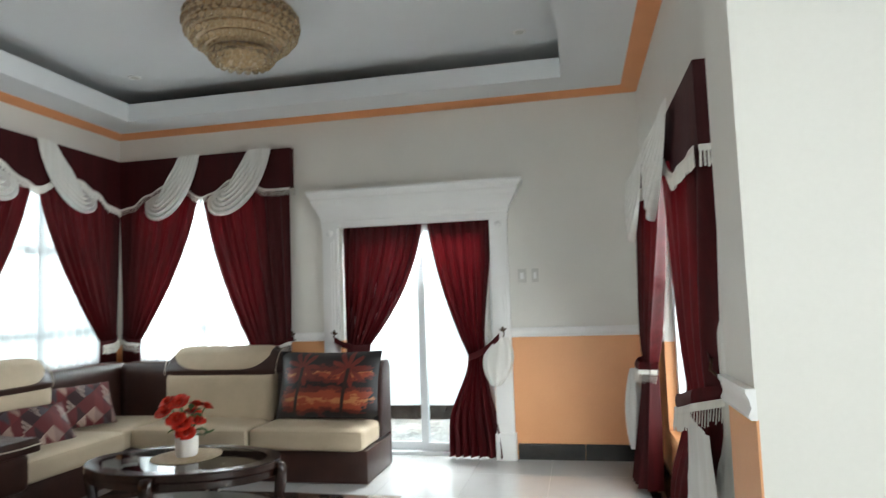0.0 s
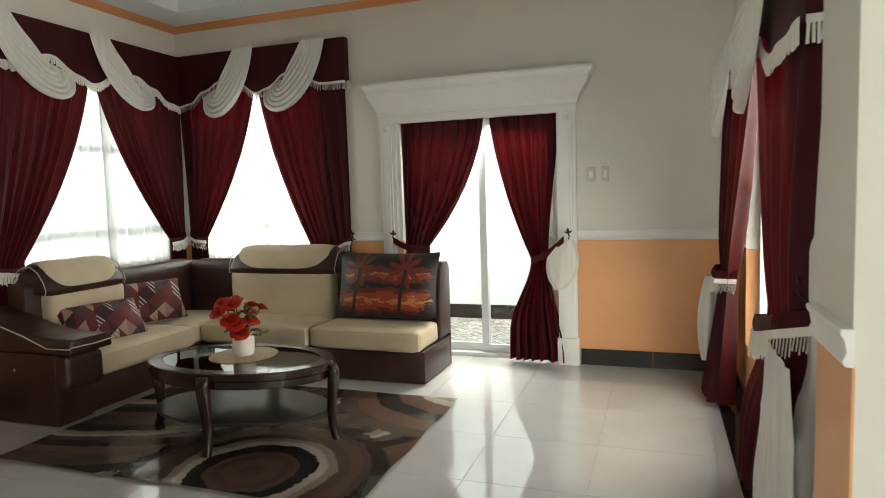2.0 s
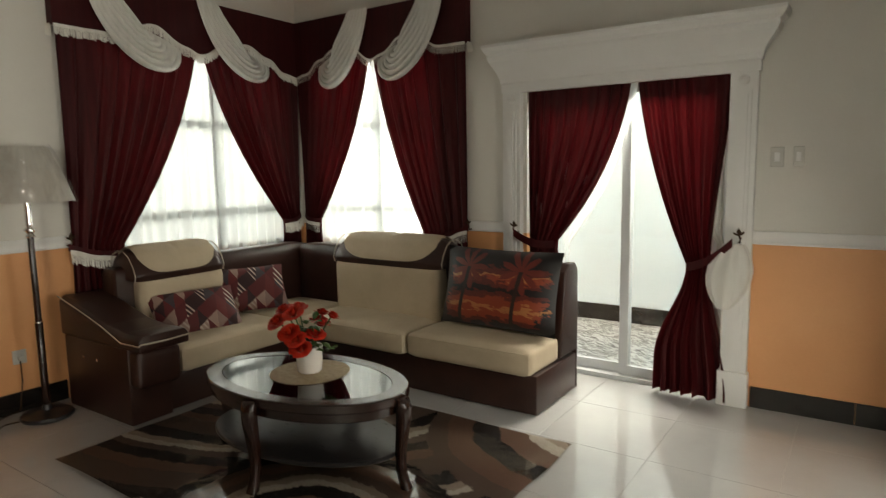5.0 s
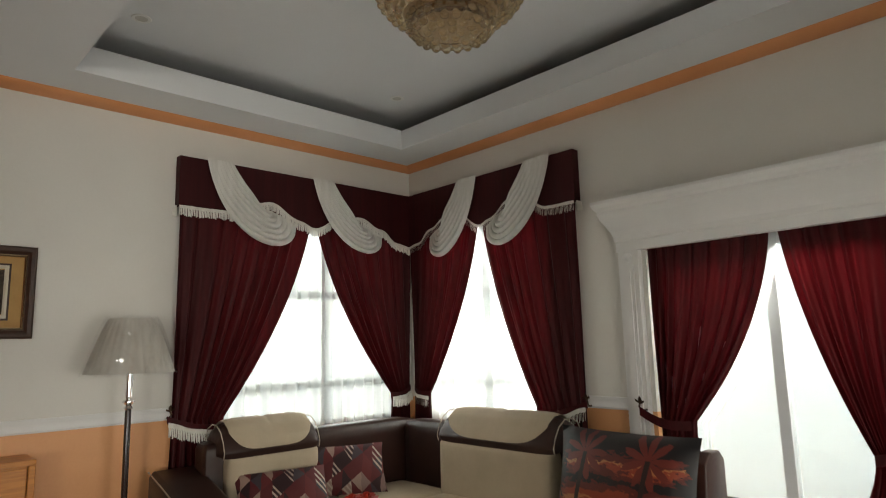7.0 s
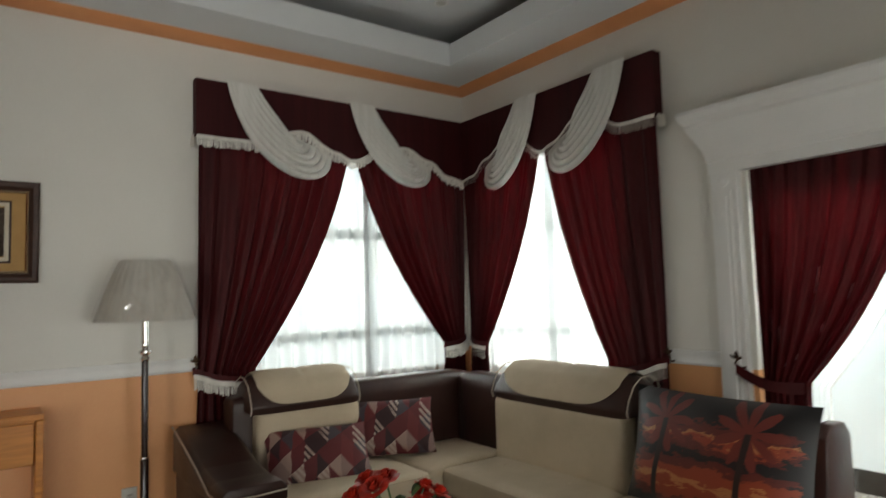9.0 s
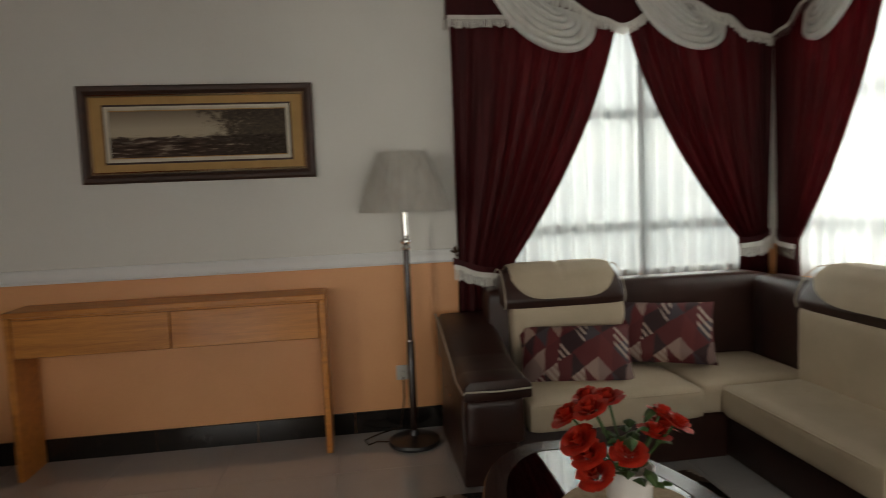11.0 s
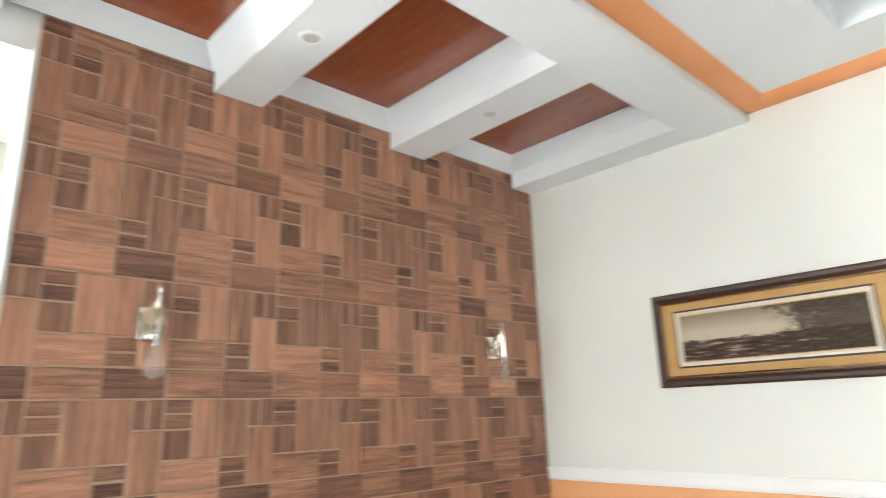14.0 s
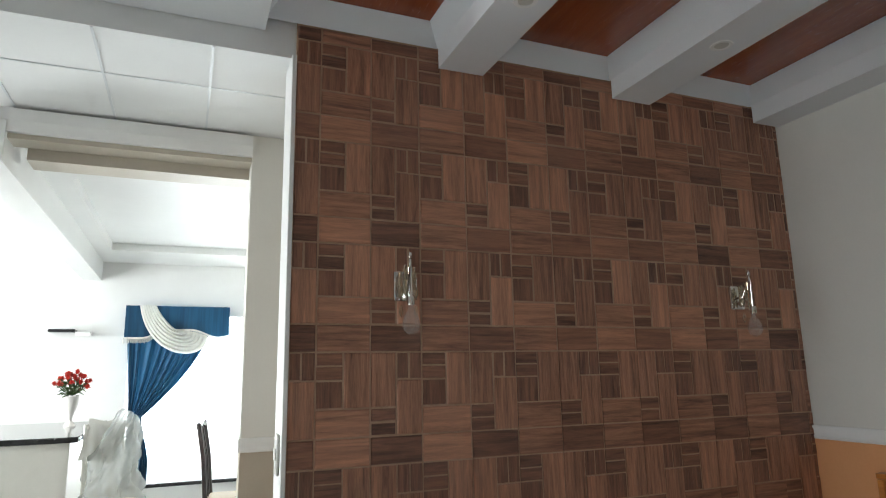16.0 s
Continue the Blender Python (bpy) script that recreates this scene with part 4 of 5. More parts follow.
for s0, s1, q0, q1 in ((-2.70, -2.42, 1.03, 0.95), (-1.24, -1.52, 1.03, 0.85)):
    band = thing("curtain_tie", "maroon cloth tie holding the door curtain", "curtain tie", "door curtain ties")
    part("band", sheet(lambda u, v: on_north(0.0)(s0 + (s1 - s0) * u, 0.09 * (1 - u) + 0.05 + 0.02 * math.sin(math.pi * u), q0 + (q1 - q0) * u - 0.03 * math.sin(math.pi * u) + 0.03 - 0.055 * v), 16, 4), MAROON, band)
ez = on_east(0.07)
red_curtain(on_east(0.085), 7, "maroon side-window curtain tied back near the entry", 2.36, 3.60, 2.1, 2.62, 3.10, 0.95, 3.18, 3.72, 0.03, folds=5, amp=0.022, bulge=1.0, tie=None, ret=0.085)
red_curtain(ez, 8, "maroon side-window curtain tied with a white fringe", 4.90, 3.64, 2.1, 4.99, 4.70, 0.86, 5.02, 4.68, 0.03, folds=4, amp=0.042, bulge=1.2, tie=None, lean=0.06)
for path, lbl in (([(2.58, -0.02, 1.0), (2.66, 0.10, 0.965), (2.80, 0.115, 0.93), (2.96, 0.115, 0.90), (3.08, 0.10, 0.885), (3.15, 0.01, 0.88)], "maroon tie with a deep white fringe holding the near side-window curtain"), ([(5.03, 0.0, 0.87), (4.99, 0.09, 0.86), (4.88, 0.115, 0.85), (4.75, 0.10, 0.85), (4.68, -0.02, 0.855)], "maroon tie with a white fringe holding the far side-window curtain")):
    band = thing("curtain_tie", lbl, "curtain tie", "side-window curtain ties")
    pts = [Vector(p) for p in path]

    def along(u):
        k = min(len(pts) - 2, int(u * (len(pts) - 1)))
        f = u * (len(pts) - 1) - k
        return pts[k].lerp(pts[k + 1], f)

    part("band", sheet(lambda u, v: ez(along(u).x, along(u).y + 0.008 * math.sin(math.pi * v), along(u).z + 0.03 - 0.06 * v), 24, 4), MAROON, band)
    bm = sheet(lambda u, v: ez(along(u).x, along(u).y + 0.010 + 0.004 * math.sin(math.pi * v), along(u).z - 0.022 - 0.03 * v), 24, 3)
    rnd = random.Random(11)
    for i in range(70):
        c = along((i + 0.5) / 70)
        l, o = rnd.uniform(0.045, 0.07), rnd.uniform(-0.006, 0.006)
        q = [bm.verts.new(ez(c.x + dx + (o if j else 0), c.y + 0.012 + (0.003 if dx > 0 else 0) + 0.006 * j, c.z - 0.05 - j * l)) for j in (0, 1) for dx in (-0.003, 0.003)]
        bm.faces.new((q[0], q[1], q[3], q[2]))
    part("fringe", bm, FRINGE, band, "white fringe")

val = curtain_thing("valance", "maroon corner pelmet with white draped swags and fringe", "valances")
VT = 2.805
vw, vn = on_west(0.075), on_north(0.075)
valance(val, vw, 3.475, N - 0.075, VT, [(3.475, 2.44), (3.85, 2.44), (4.00, 2.52), (4.16, 2.55), (4.42, 2.43), (4.54, 2.39), (4.80, 2.51), (4.98, 2.53), (5.20, 2.45), (5.38, 2.345), (5.525, 2.32)], 0.07)
valance(val, vn, -3.125, W + 0.075, VT, [(-3.125, 2.42), (-3.36, 2.42), (-3.55, 2.50), (-3.72, 2.54), (-3.94, 2.42), (-4.04, 2.39), (-4.24, 2.50), (-4.42, 2.53), (-4.62, 2.45), (-4.79, 2.345), (-4.925, 2.32)], 0.07)
for put, t0, t1, low, end, inn in ((vw, 3.655, 3.845, (4.10, 2.245), (4.38, 2.44), (4.06, 2.545)), (vw, 4.515, 4.705, (4.97, 2.255), (5.22, 2.43), (4.92, 2.525)),
                                   (vn, -4.045, -4.265, (-4.47, 2.215), (-4.65, 2.42), (-4.42, 2.515)), (vn, -3.305, -3.545, (-3.775, 2.225), (-3.98, 2.41), (-3.70, 2.535))):
    part("swag", swag_bm(put, t0, t1, VT + 0.004, low, end, inn), SWAG, val, "white draped swag")
val_e = curtain_thing("valance", "maroon side-window pelmet with white swags", "valances")
ve = on_east(0.155)
valance(val_e, ve, 2.36, 4.88, 2.12, [(2.36, 1.82), (2.84, 1.82), (3.08, 1.93), (3.28, 1.97), (3.60, 1.86), (3.95, 1.95), (4.25, 1.98), (4.55, 1.90), (4.88, 1.90)], 0.12)
for t0, t1, low, end in ((2.78, 2.98, (3.22, 1.70), (3.50, 1.94)), (3.76, 3.96, (4.30, 1.69), (4.62, 1.94))):
    part("swag", swag_bm(ve, t0, t1, 2.124, low, end, belly=0.05), SWAG, val_e, "white draped swag")

hook(on_north(0.0), -3.125, 1.06)
hook(on_north(0.05), -2.70, 1.06, -1)
hook(on_north(0.05), -1.21, 1.06)
hook(on_west(0.0), 3.47, 1.06)
hook(on_east(0.03), 2.655, 1.07)

sheer(on_west(-0.05), 3.72, 5.46, 0.80, 2.5, "sheer white voile curtain before the corner window", 24, 3)
sheer(on_north(-0.03), -4.84, -3.42, 0.80, 2.5, "sheer white voile curtain before the corner window", 20, 4)
sh = curtain_thing("sheer_curtain", "white voile gathered into a loose bag at the door jamb", "sheer curtains")
part("voile", drape(on_north(-0.05), -1.33, -1.37, 2.05, -1.33, -1.42, 1.1, -1.31, -1.36, 0.95, folds=3, amp=0.008), SWAG, sh)
bm = sheet(lambda u, v: (-1.285 + (0.02 + 0.105 * math.sin(math.pi * (0.08 + 0.90 * v)) ** 0.8 + 0.006 * math.sin(16 * math.pi * u)) * math.cos(2 * math.pi * u) + 0.05 * (1 - v), N - 0.105 + (0.012 + 0.045 * math.sin(math.pi * (0.08 + 0.90 * v)) + 0.005 * math.sin(14 * math.pi * u)) * math.sin(2 * math.pi * u), 1.02 - 0.40 * v), 72, 20)
part("bag", bm, SWAG, sh, "loose white bundle")
sh = curtain_thing("sheer_curtain", "white voile drawn aside behind the door curtain", "sheer curtains")
part("voile", drape(on_north(-0.06), -2.6, -1.88, 2.06, -2.6, -2.34, 0.95, -2.6, -2.36, 0.1, folds=12, amp=0.012, bulge=1.6), SHEER, sh)
sh = curtain_thing("sheer_curtain", "cream voile hanging at the side window, gathered below", "sheer curtains")
part("voile", drape(on_east(0.05), 2.30, 2.80, 2.05, 2.50, 2.78, 1.02, 2.36, 3.40, 0.10, folds=5, amp=0.008), SWAG, sh)
part("lower_fall", drape(on_east(0.135), 2.50, 2.94, 0.86, 2.42, 3.00, 0.60, 2.34, 3.16, 0.06, folds=4, amp=0.006), SWAG, sh)
sh = curtain_thing("sheer_curtain", "white voile bundled at the far end of the side window", "sheer curtains")
part("voile", drape(on_east(0.05), 4.92, 4.70, 2.0, 4.98, 4.86, 1.0, 5.02, 4.9, 0.80, folds=4, amp=0.015), SWAG, sh)
part("bag", sheet(lambda u, v: (-0.20 + (0.015 + 0.05 * math.sin(math.pi * (0.08 + 0.9 * v)) ** 0.8 + 0.006 * math.sin(16 * math.pi * u)) * math.cos(2 * math.pi * u) - 0.03 * v, 5.08 + (0.02 + 0.07 * math.sin(math.pi * (0.08 + 0.9 * v)) + 0.005 * math.sin(14 * math.pi * u)) * math.sin(2 * math.pi * u), 0.80 - 0.58 * v), 60, 18), SWAG, sh, "loose white bundle")

# ---- corner sofa ----
sofa = thing("corner_sofa", "brown leather corner sofa with beige seat and back cushions", "sofa", at=(-4.0, 5.0, 0))
SO = Matrix.Translation((4.0, -5.0, 0))


def sofa_part(name, bm, mat, parent=None, label="", **k):
    ob = part(name, bm, mat, parent or sofa, label, **k)
    if not parent:
        ob.matrix_basis = SO
    return ob


sofa_part("base", rbox(-4.82, -2.17, 4.75, 5.36, 0.004, 0.25, 0.012), LEATHER)
sofa_part("base", rbox(-4.84, -4.17, 3.62, 4.745, 0.004, 0.25, 0.012), LEATHER)
sofa_part("back", soft_box(-4.66, -3.06, 5.20, 5.37, 0.2, 0.88, 0.05, 0.01), LEATHER)
sofa_part("back", soft_box(-4.86, -4.66, 3.60, 5.37, 0.2, 0.88, 0.05, 0.01), LEATHER)
sofa_part("back", soft_box(-3.055, -2.24, 5.20, 5.37, 0.2, 0.86, 0.05, 0.01), LEATHER)
# end panel
bm = bmesh.new()
pr = [(5.215, 0.27), (5.10, 0.27), (5.125, 0.45), (5.165, 0.82), (5.23, 0.87), (5.33, 0.87), (5.383, 0.82), (5.383, 0.004), (5.363, 0.004), (5.363, 0.27)]
a = [bm.verts.new((-2.235, y, z)) for y, z in pr]
b = [bm.verts.new((-2.17, y, z)) for y, z in pr]
bm.faces.new(a)
bm.faces.new(b[::-1])
for i in range(len(pr)):
    bm.faces.new((a[i], b[i], b[(i + 1) % len(pr)], a[(i + 1) % len(pr)]))
bmesh.ops.recalc_face_normals(bm, faces=bm.faces[:])
bevel(bm, 0.015, 3)
sofa_part("end_panel", bm, LEATHER)
sofa_part("seat_cushion", soft_box(-3.105, -2.185, 4.68, 5.12, 0.25, 0.415, 0.04, 0.016), BEIGE)
sofa_part("seat_cushion", soft_box(-4.12, -3.115, 4.66, 5.21, 0.25, 0.415, 0.04, 0.016), BEIGE)
sofa_part("seat_cushion", soft_box(-4.68, -4.125, 4.58, 5.21, 0.25, 0.415, 0.04, 0.014), BEIGE)
sofa_part("seat_cushion", soft_box(-4.68, -4.07, 3.66, 4.57, 0.25, 0.415, 0.04, 0.016), BEIGE)


for pts in ([(-3.07, 4.684, 0.395), (-2.22, 4.684, 0.395)], [(-4.08, 4.664, 0.395), (-3.15, 4.664, 0.395)], [(-4.074, 3.70, 0.395), (-4.074, 4.53, 0.395)]):
    sofa_part("seam_piping", tube(pts, 0.004, 6), BEIGE, label="beige seam piping")
for bx, by in ((-2.88, 4.95), (-2.47, 4.95), (-3.86, 4.95), (-3.37, 4.95), (-4.38, 3.95), (-4.38, 4.28)):
    sofa_part("button", lathe([(0.014, 0.0), (0.013, 0.005), (0.0, 0.008)], n=14), BEIGE, label="covered button").matrix_basis = SO @ pose(bx, by, 0.4265)


def head_back(x0, x1, y0, y1, axis):
    """A back cushion with a folding headrest: dark cap with a beige pad."""
    if axis == "x":
        a, b = x0 - 0.01, x1 + 0.05
        put = lambda q, d, z: (q, 5.36 - d, z)
        sofa_part("back_cushion", soft_box(x0, x1, 5.06, 5.22, 0.38, 0.80, 0.05, 0.0), BEIGE)
    else:
        a, b = y0 - 0.05, y1
        put = lambda q, d, z: (-4.855 + d, q, z)
        sofa_part("back_cushion", soft_box(-4.72, -4.56, y0, y1, 0.38, 0.80, 0.05, 0.0), BEIGE)
    shape = [(0.0, 0.775), (0.0, 0.90), (0.03, 0.965), (0.10, 0.998), (0.17, 0.995), (0.235, 0.955), (0.282, 0.885), (0.305, 0.82), (0.292, 0.778)]

    def prof(t):
        t *= len(shape) - 1
        k = min(len(shape) - 2, int(t))
        w = t - k
        return [p + (q - p) * w for p, q in zip(shape[k], shape[k + 1])]

    def shell(u, v):
        e = 2 * u - 1
        e = math.copysign(abs(e) ** 0.6, e)
        m = (1 - abs(e) ** 9) ** 0.4
        d, z = prof(v)
        return put((a + b) / 2 + e * (b - a) / 2, 0.15 + (d - 0.15) * (0.75 + 0.25 * m) if m > 0.01 else 0.15, 0.80 + (z - 0.80) * (0.15 + 0.85 * m))

    bm = sheet(shell, 40, 32)
    bmesh.ops.recalc_face_normals(bm, faces=bm.faces[:])
    h = sofa_part("headrest", bm, LEATHER, label="dark leather headrest with a beige pad", angle=70)

    def pad(u, v):
        e = 2 * u - 1
        lo = 0.865 - 0.20 * abs(e) ** 5
        d, z = prof(0.16 + (lo - 0.16) * v)
        puff = 0.014 * (1 - abs(e) ** 8) * (1 - abs(2 * v - 1) ** 6)
        tuck = 0.012 * math.exp(-(e / 0.05) ** 2 - ((v - 0.45) / 0.22) ** 2)
        n = Vector((d - 0.14, z - 0.80)).normalized()
        r = 0.003 + puff - tuck
        return put((a + b) / 2 + e * (b - a) * 0.42, d + n.x * r, z + n.y * r)

    bm = sheet(pad, 40, 28)
    bmesh.ops.recalc_face_normals(bm, faces=bm.faces[:])
    part("pad", bm, BEIGE, h, "beige headrest pad", angle=80)
    part("piping", tube([put(b - 0.01, d * 0.95 + 0.008, 0.80 + (z - 0.80) * 0.93) for d, z in shape[1:]], 0.004, 6), PIPING, h)
    part("piping", tube([put(a + 0.01, d * 0.95 + 0.008, 0.80 + (z - 0.80) * 0.93) for d, z in shape[1:]], 0.004, 6), PIPING, h)


head_back(-4.10, -3.10, 5.06, 5.22, "x")
head_back(0, 0, 3.72, 4.38, "y")
# arm with a sloping cap and piping
ARMP = [(-4.86, 0.73), (-4.60, 0.665), (-4.35, 0.595), (-4.15, 0.572), (-3.96, 0.575)]
bm = bmesh.new()
ring = []
for x, z in ARMP:
    ring.append([bm.verts.new((x, y, q)) for y, q in ((3.33, 0.48), (3.33, z - 0.03), (3.36, z), (3.62, z), (3.65, z - 0.03), (3.65, 0.48))])
for p, q in zip(ring, ring[1:]):
    for i in range(6):
        bm.faces.new((p[i], p[(i + 1) % 6], q[(i + 1) % 6], q[i]))
bm.faces.new(ring[0])
bm.faces.new(ring[-1][::-1])
bmesh.ops.recalc_face_normals(bm, faces=bm.faces[:])
bevel(bm, 0.012, 2)
arm = sofa_part("arm_cap", bm, LEATHER)
part("piping", tube([(x, 3.328, z - 0.035 + (0.03 if x < -4.3 else -0.02)) for x, z in ARMP] + [(-3.955, 3.34, 0.53), (-3.953, 3.5, 0.525), (-3.955, 3.645, 0.53)], 0.0045, 6), PIPING, arm, "pale piping")
sofa_part("arm_base", rbox(-4.86, -4.12, 3.345, 3.615, 0.004, 0.475, 0.015), LEATHER)
sofa_part("arm_front", soft_box(-4.13, -4.02, 3.35, 3.63, 0.24, 0.47, 0.03, 0.0, 6), LEATHER)
for x in (-4.62, -4.46):
    sofa_part("stud", lathe([(0.010, 0), (0.010, 0.006), (0, 0.010)], n=12), CHROME, label="chrome stud").matrix_basis = SO @ pose(x, 3.345, 0.36, 90)
palm = single("cushion", pillow(0.89, 0.54, 0.20), PALM, "black cushion printed with red palms at sunset", "cushion", "sofa cushions")
palm.matrix_basis = pose(-2.585, 5.04, 0.70, -13, 0, -3)
for x, y, z, rz, lbl in ((-4.42, 4.02, 0.535, 76, "patchwork cushion in red, cream and slate"), (-4.53, 4.55, 0.60, 66, "red and cream patchwork cushion leaning in the corner")):
    c = single("cushion", pillow(0.60, 0.36, 0.17), PATCH, lbl, "cushion", "sofa cushions")
    c.matrix_basis = pose(x, y, z, -38 if rz == 76 else -26, 0, rz)

# ---- rug and coffee table ----
bm = sheet(lambda u, v: (-4.05 + 2.22 * u + 0.006 * math.sin(17 * v), 2.88 + 1.6 * v + 0.006 * math.sin(13 * u), 0.014 + 0.003 * math.sin(23 * u) * math.sin(19 * v)), 60, 44)
bmesh.ops.solidify(bm, geom=bm.faces[:], thickness=0.012)
single("rug", bm, RUG, "brown patterned rug with rings, wrapped in clear plastic", "rug")

TC, TA, TB, TR = (-2.905, 3.585), 0.59, 0.36, 4
table = thing("coffee_table", "oval dark wood coffee table with a glass top and low shelf", "coffee table", at=(TC[0], TC[1], 0.016))
table.scale = (1, 1, 0.98)
table.rotation_euler = (0, 0, radians(TR))


def oval(a, b, z0, z1, n=64, r=0.006, hole=None):
    bm = bmesh.new()
    rings = []
    lv = [(-r, z0), (0, z0 + r), (0, z1 - r), (-r, z1)]
    for o, z in lv:
        rings.append([bm.verts.new(((a + o) * math.cos(2 * math.pi * i / n), (b + o) * math.sin(2 * math.pi * i / n), z)) for i in range(n)])
    if hole:
        ha, hb = hole
        for z in (z1, z0):
            rings.append([bm.verts.new((ha * math.cos(2 * math.pi * i / n), hb * math.sin(2 * math.pi * i / n), z)) for i in range(n)])
        rings.append(rings[0])
    for p, q in zip(rings, rings[1:]):
        for i in range(n):
            bm.faces.new((p[i], p[(i + 1) % n], q[(i + 1) % n], q[i]))
    if not hole:
        bm.faces.new(rings[0][::-1])
        bm.faces.new(rings[-1])
    bmesh.ops.recalc_face_normals(bm, faces=bm.faces[:])
    return bm


part("top_rim", oval(TA, TB, 0.415, 0.462, hole=(TA - 0.085, TB - 0.075)), DARKWOOD, table)
part("apron", oval(TA - 0.02, TB - 0.02, 0.365, 0.4148, hole=(TA - 0.05, TB - 0.05)), DARKWOOD, table)
part("glass_top", oval(TA - 0.087, TB - 0.077, 0.452, 0.460, r=0.002), TABLEGLASS, table, "dark glass inlay")
part("shelf", oval(TA - 0.03, TB - 0.03, 0.150, 0.172), SHELFWOOD, table, "blackish oval shelf")
for k in range(4):
    a = radians(90 * k)
    ux, uy = math.cos(a), math.sin(a)
    R = TA if k % 2 == 0 else TB
    bm = bmesh.new()
    rings = []
    for o, z, w, t in ((-0.012, 0.448, 0.030, 0.020), (0.004, 0.440, 0.036, 0.026), (0.012, 0.40, 0.036, 0.030), (0.010, 0.34, 0.033, 0.030), (0.0, 0.26, 0.029, 0.026), (-0.010, 0.18, 0.026, 0.023), (-0.010, 0.10, 0.024, 0.021), (0.002, 0.04, 0.025, 0.021), (0.018, 0.0, 0.028, 0.023)):
        ring = []
        for q in range(12):
            p = 2 * math.pi * q / 12
            cu, cv = math.cos(p), math.sin(p)
            cu, cv = math.copysign(abs(cu) ** 0.55, cu), math.copysign(abs(cv) ** 0.55, cv)
            r = R + o + t * cu
            ring.append(bm.verts.new((ux * r - uy * w * cv, uy * r + ux * w * cv, z)))
        rings.append(ring)
    for p, q in zip(rings, rings[1:]):
        for m in range(12):
            bm.faces.new((p[m], p[(m + 1) % 12], q[(m + 1) % 12], q[m]))
    bm.faces.new(rings[0])
    bm.faces.new(rings[-1][::-1])
    bmesh.ops.recalc_face_normals(bm, faces=bm.faces[:])
    part("leg", bm, DARKWOOD, table, angle=60)

VX, VY, VZ = -2.92, 3.64, 0.4673
mat_ob = single("place_mat", lathe([(0.20, VZ + 0.0005), (0.203, VZ + 0.003), (0.19, VZ + 0.005), (0.10, VZ + 0.0045), (0.0, VZ + 0.0045)], VX, VY, 40), plain("woven_straw", (0.30, 0.22, 0.13), (0.48, 0.38, 0.25), 0.8, 40, bump=0.6, fine=260), "round woven straw mat under the vase", "mat")
vase = thing("vase", "white ceramic vase with red artificial roses", "vase", at=(VX, VY, VZ + 0.005))
vp = [(0.0, 0.0), (0.055, 0.0), (0.062, 0.008), (0.066, 0.05), (0.066, 0.10), (0.070, 0.128), (0.072, 0.135), (0.066, 0.133), (0.060, 0.10), (0.0, 0.09)]
part("pot", lathe(vp, n=36), CERAMIC, vase)


def rose(size, seed):
    """A rose head of curled petals round a bud."""
    rnd = random.Random(seed)
    bm = bmesh.new()
    for layer, (cnt, r, h, flare) in enumerate(((3, 0.30, 0.85, 0.1), (4, 0.55, 0.85, 0.35), (5, 0.80, 0.72, 0.7), (5, 1.0, 0.55, 1.15))):
        for k in range(cnt):
            a0 = 2 * math.pi * k / cnt + layer * 0.7 + rnd.uniform(-0.15, 0.15)
            wdt = 2 * math.pi / cnt * 0.72

            def f(u, v):
                a = a0 + (u - 0.5) * 2 * wdt * (0.5 + 0.5 * math.sin(math.pi * (0.15 + 0.8 * v)))
                rr = size * r * (0.35 + 0.65 * v + flare * 0.3 * v ** 3)
                z = size * (h * v * 1.2 - 0.25 * flare * v ** 3 - 0.08 * (2 * u - 1) ** 2 * v)
                return (rr * math.cos(a), rr * math.sin(a), z)

            sheet(f, 5, 5, bm)
    return bm


def bouquet(parent, spots, size, z0, lean=0.5, leaves=16, seed=5, tall=1.0):
    rnd = random.Random(seed)
    for i, (x, y, z) in enumerate(spots):
        part("stem", tube([(x * 0.15, y * 0.15, z0), (x * 0.6, y * 0.6, z0 + (z - z0) * 0.55), (x, y, z)], 0.004, 6), LEAF, parent)
        me = part("rose", rose(size * rnd.uniform(0.9, 1.12), seed + i), ROSE, parent, "red rose")
        me.matrix_basis = Matrix.Translation((x, y, z - 0.01)) @ Vector((x * 4.4 * lean, y * 4.4 * lean, 0.5)).to_track_quat("Z", "Y").to_matrix().to_4x4() @ Matrix.Diagonal((1, 1, tall, 1))
    for i in range(leaves):
        a, r, z = rnd.uniform(0, 6.28), rnd.uniform(0.02, 0.10), rnd.uniform(z0 - 0.01, z0 + 0.14)
        l = rnd.uniform(0.045, 0.075)
        d = Vector((math.cos(a), math.sin(a), rnd.uniform(-0.5, 0.7))).normalized()
        s = d.cross(Vector((0, 0, 1))).normalized()
        o = Vector((math.cos(a) * r, math.sin(a) * r, z))
        part("leaf", sheet(lambda u, v: o + d * l * u + s * 0.02 * math.sin(math.pi * min(1, u * 1.02)) * (2 * v - 1) + Vector((0, 0, 0.01 * math.sin(math.pi * u) - 0.008 * abs(2 * v - 1))), 6, 4), LEAF, parent)


bouquet(vase, [(0.0, -0.06, 0.34), (0.03, -0.12, 0.33), (-0.03, -0.165, 0.29), (0.04, -0.16, 0.245), (0.06, -0.14, 0.21), (0.08, -0.13, 0.16), (0.0, 0.10, 0.285), (0.02, 0.065, 0.235), (-0.03, 0.11, 0.235), (0.09, -0.04, 0.215), (-0.05, -0.10, 0.33), (0.05, 0.12, 0.27)], 0.039, 0.12, leaves=26)

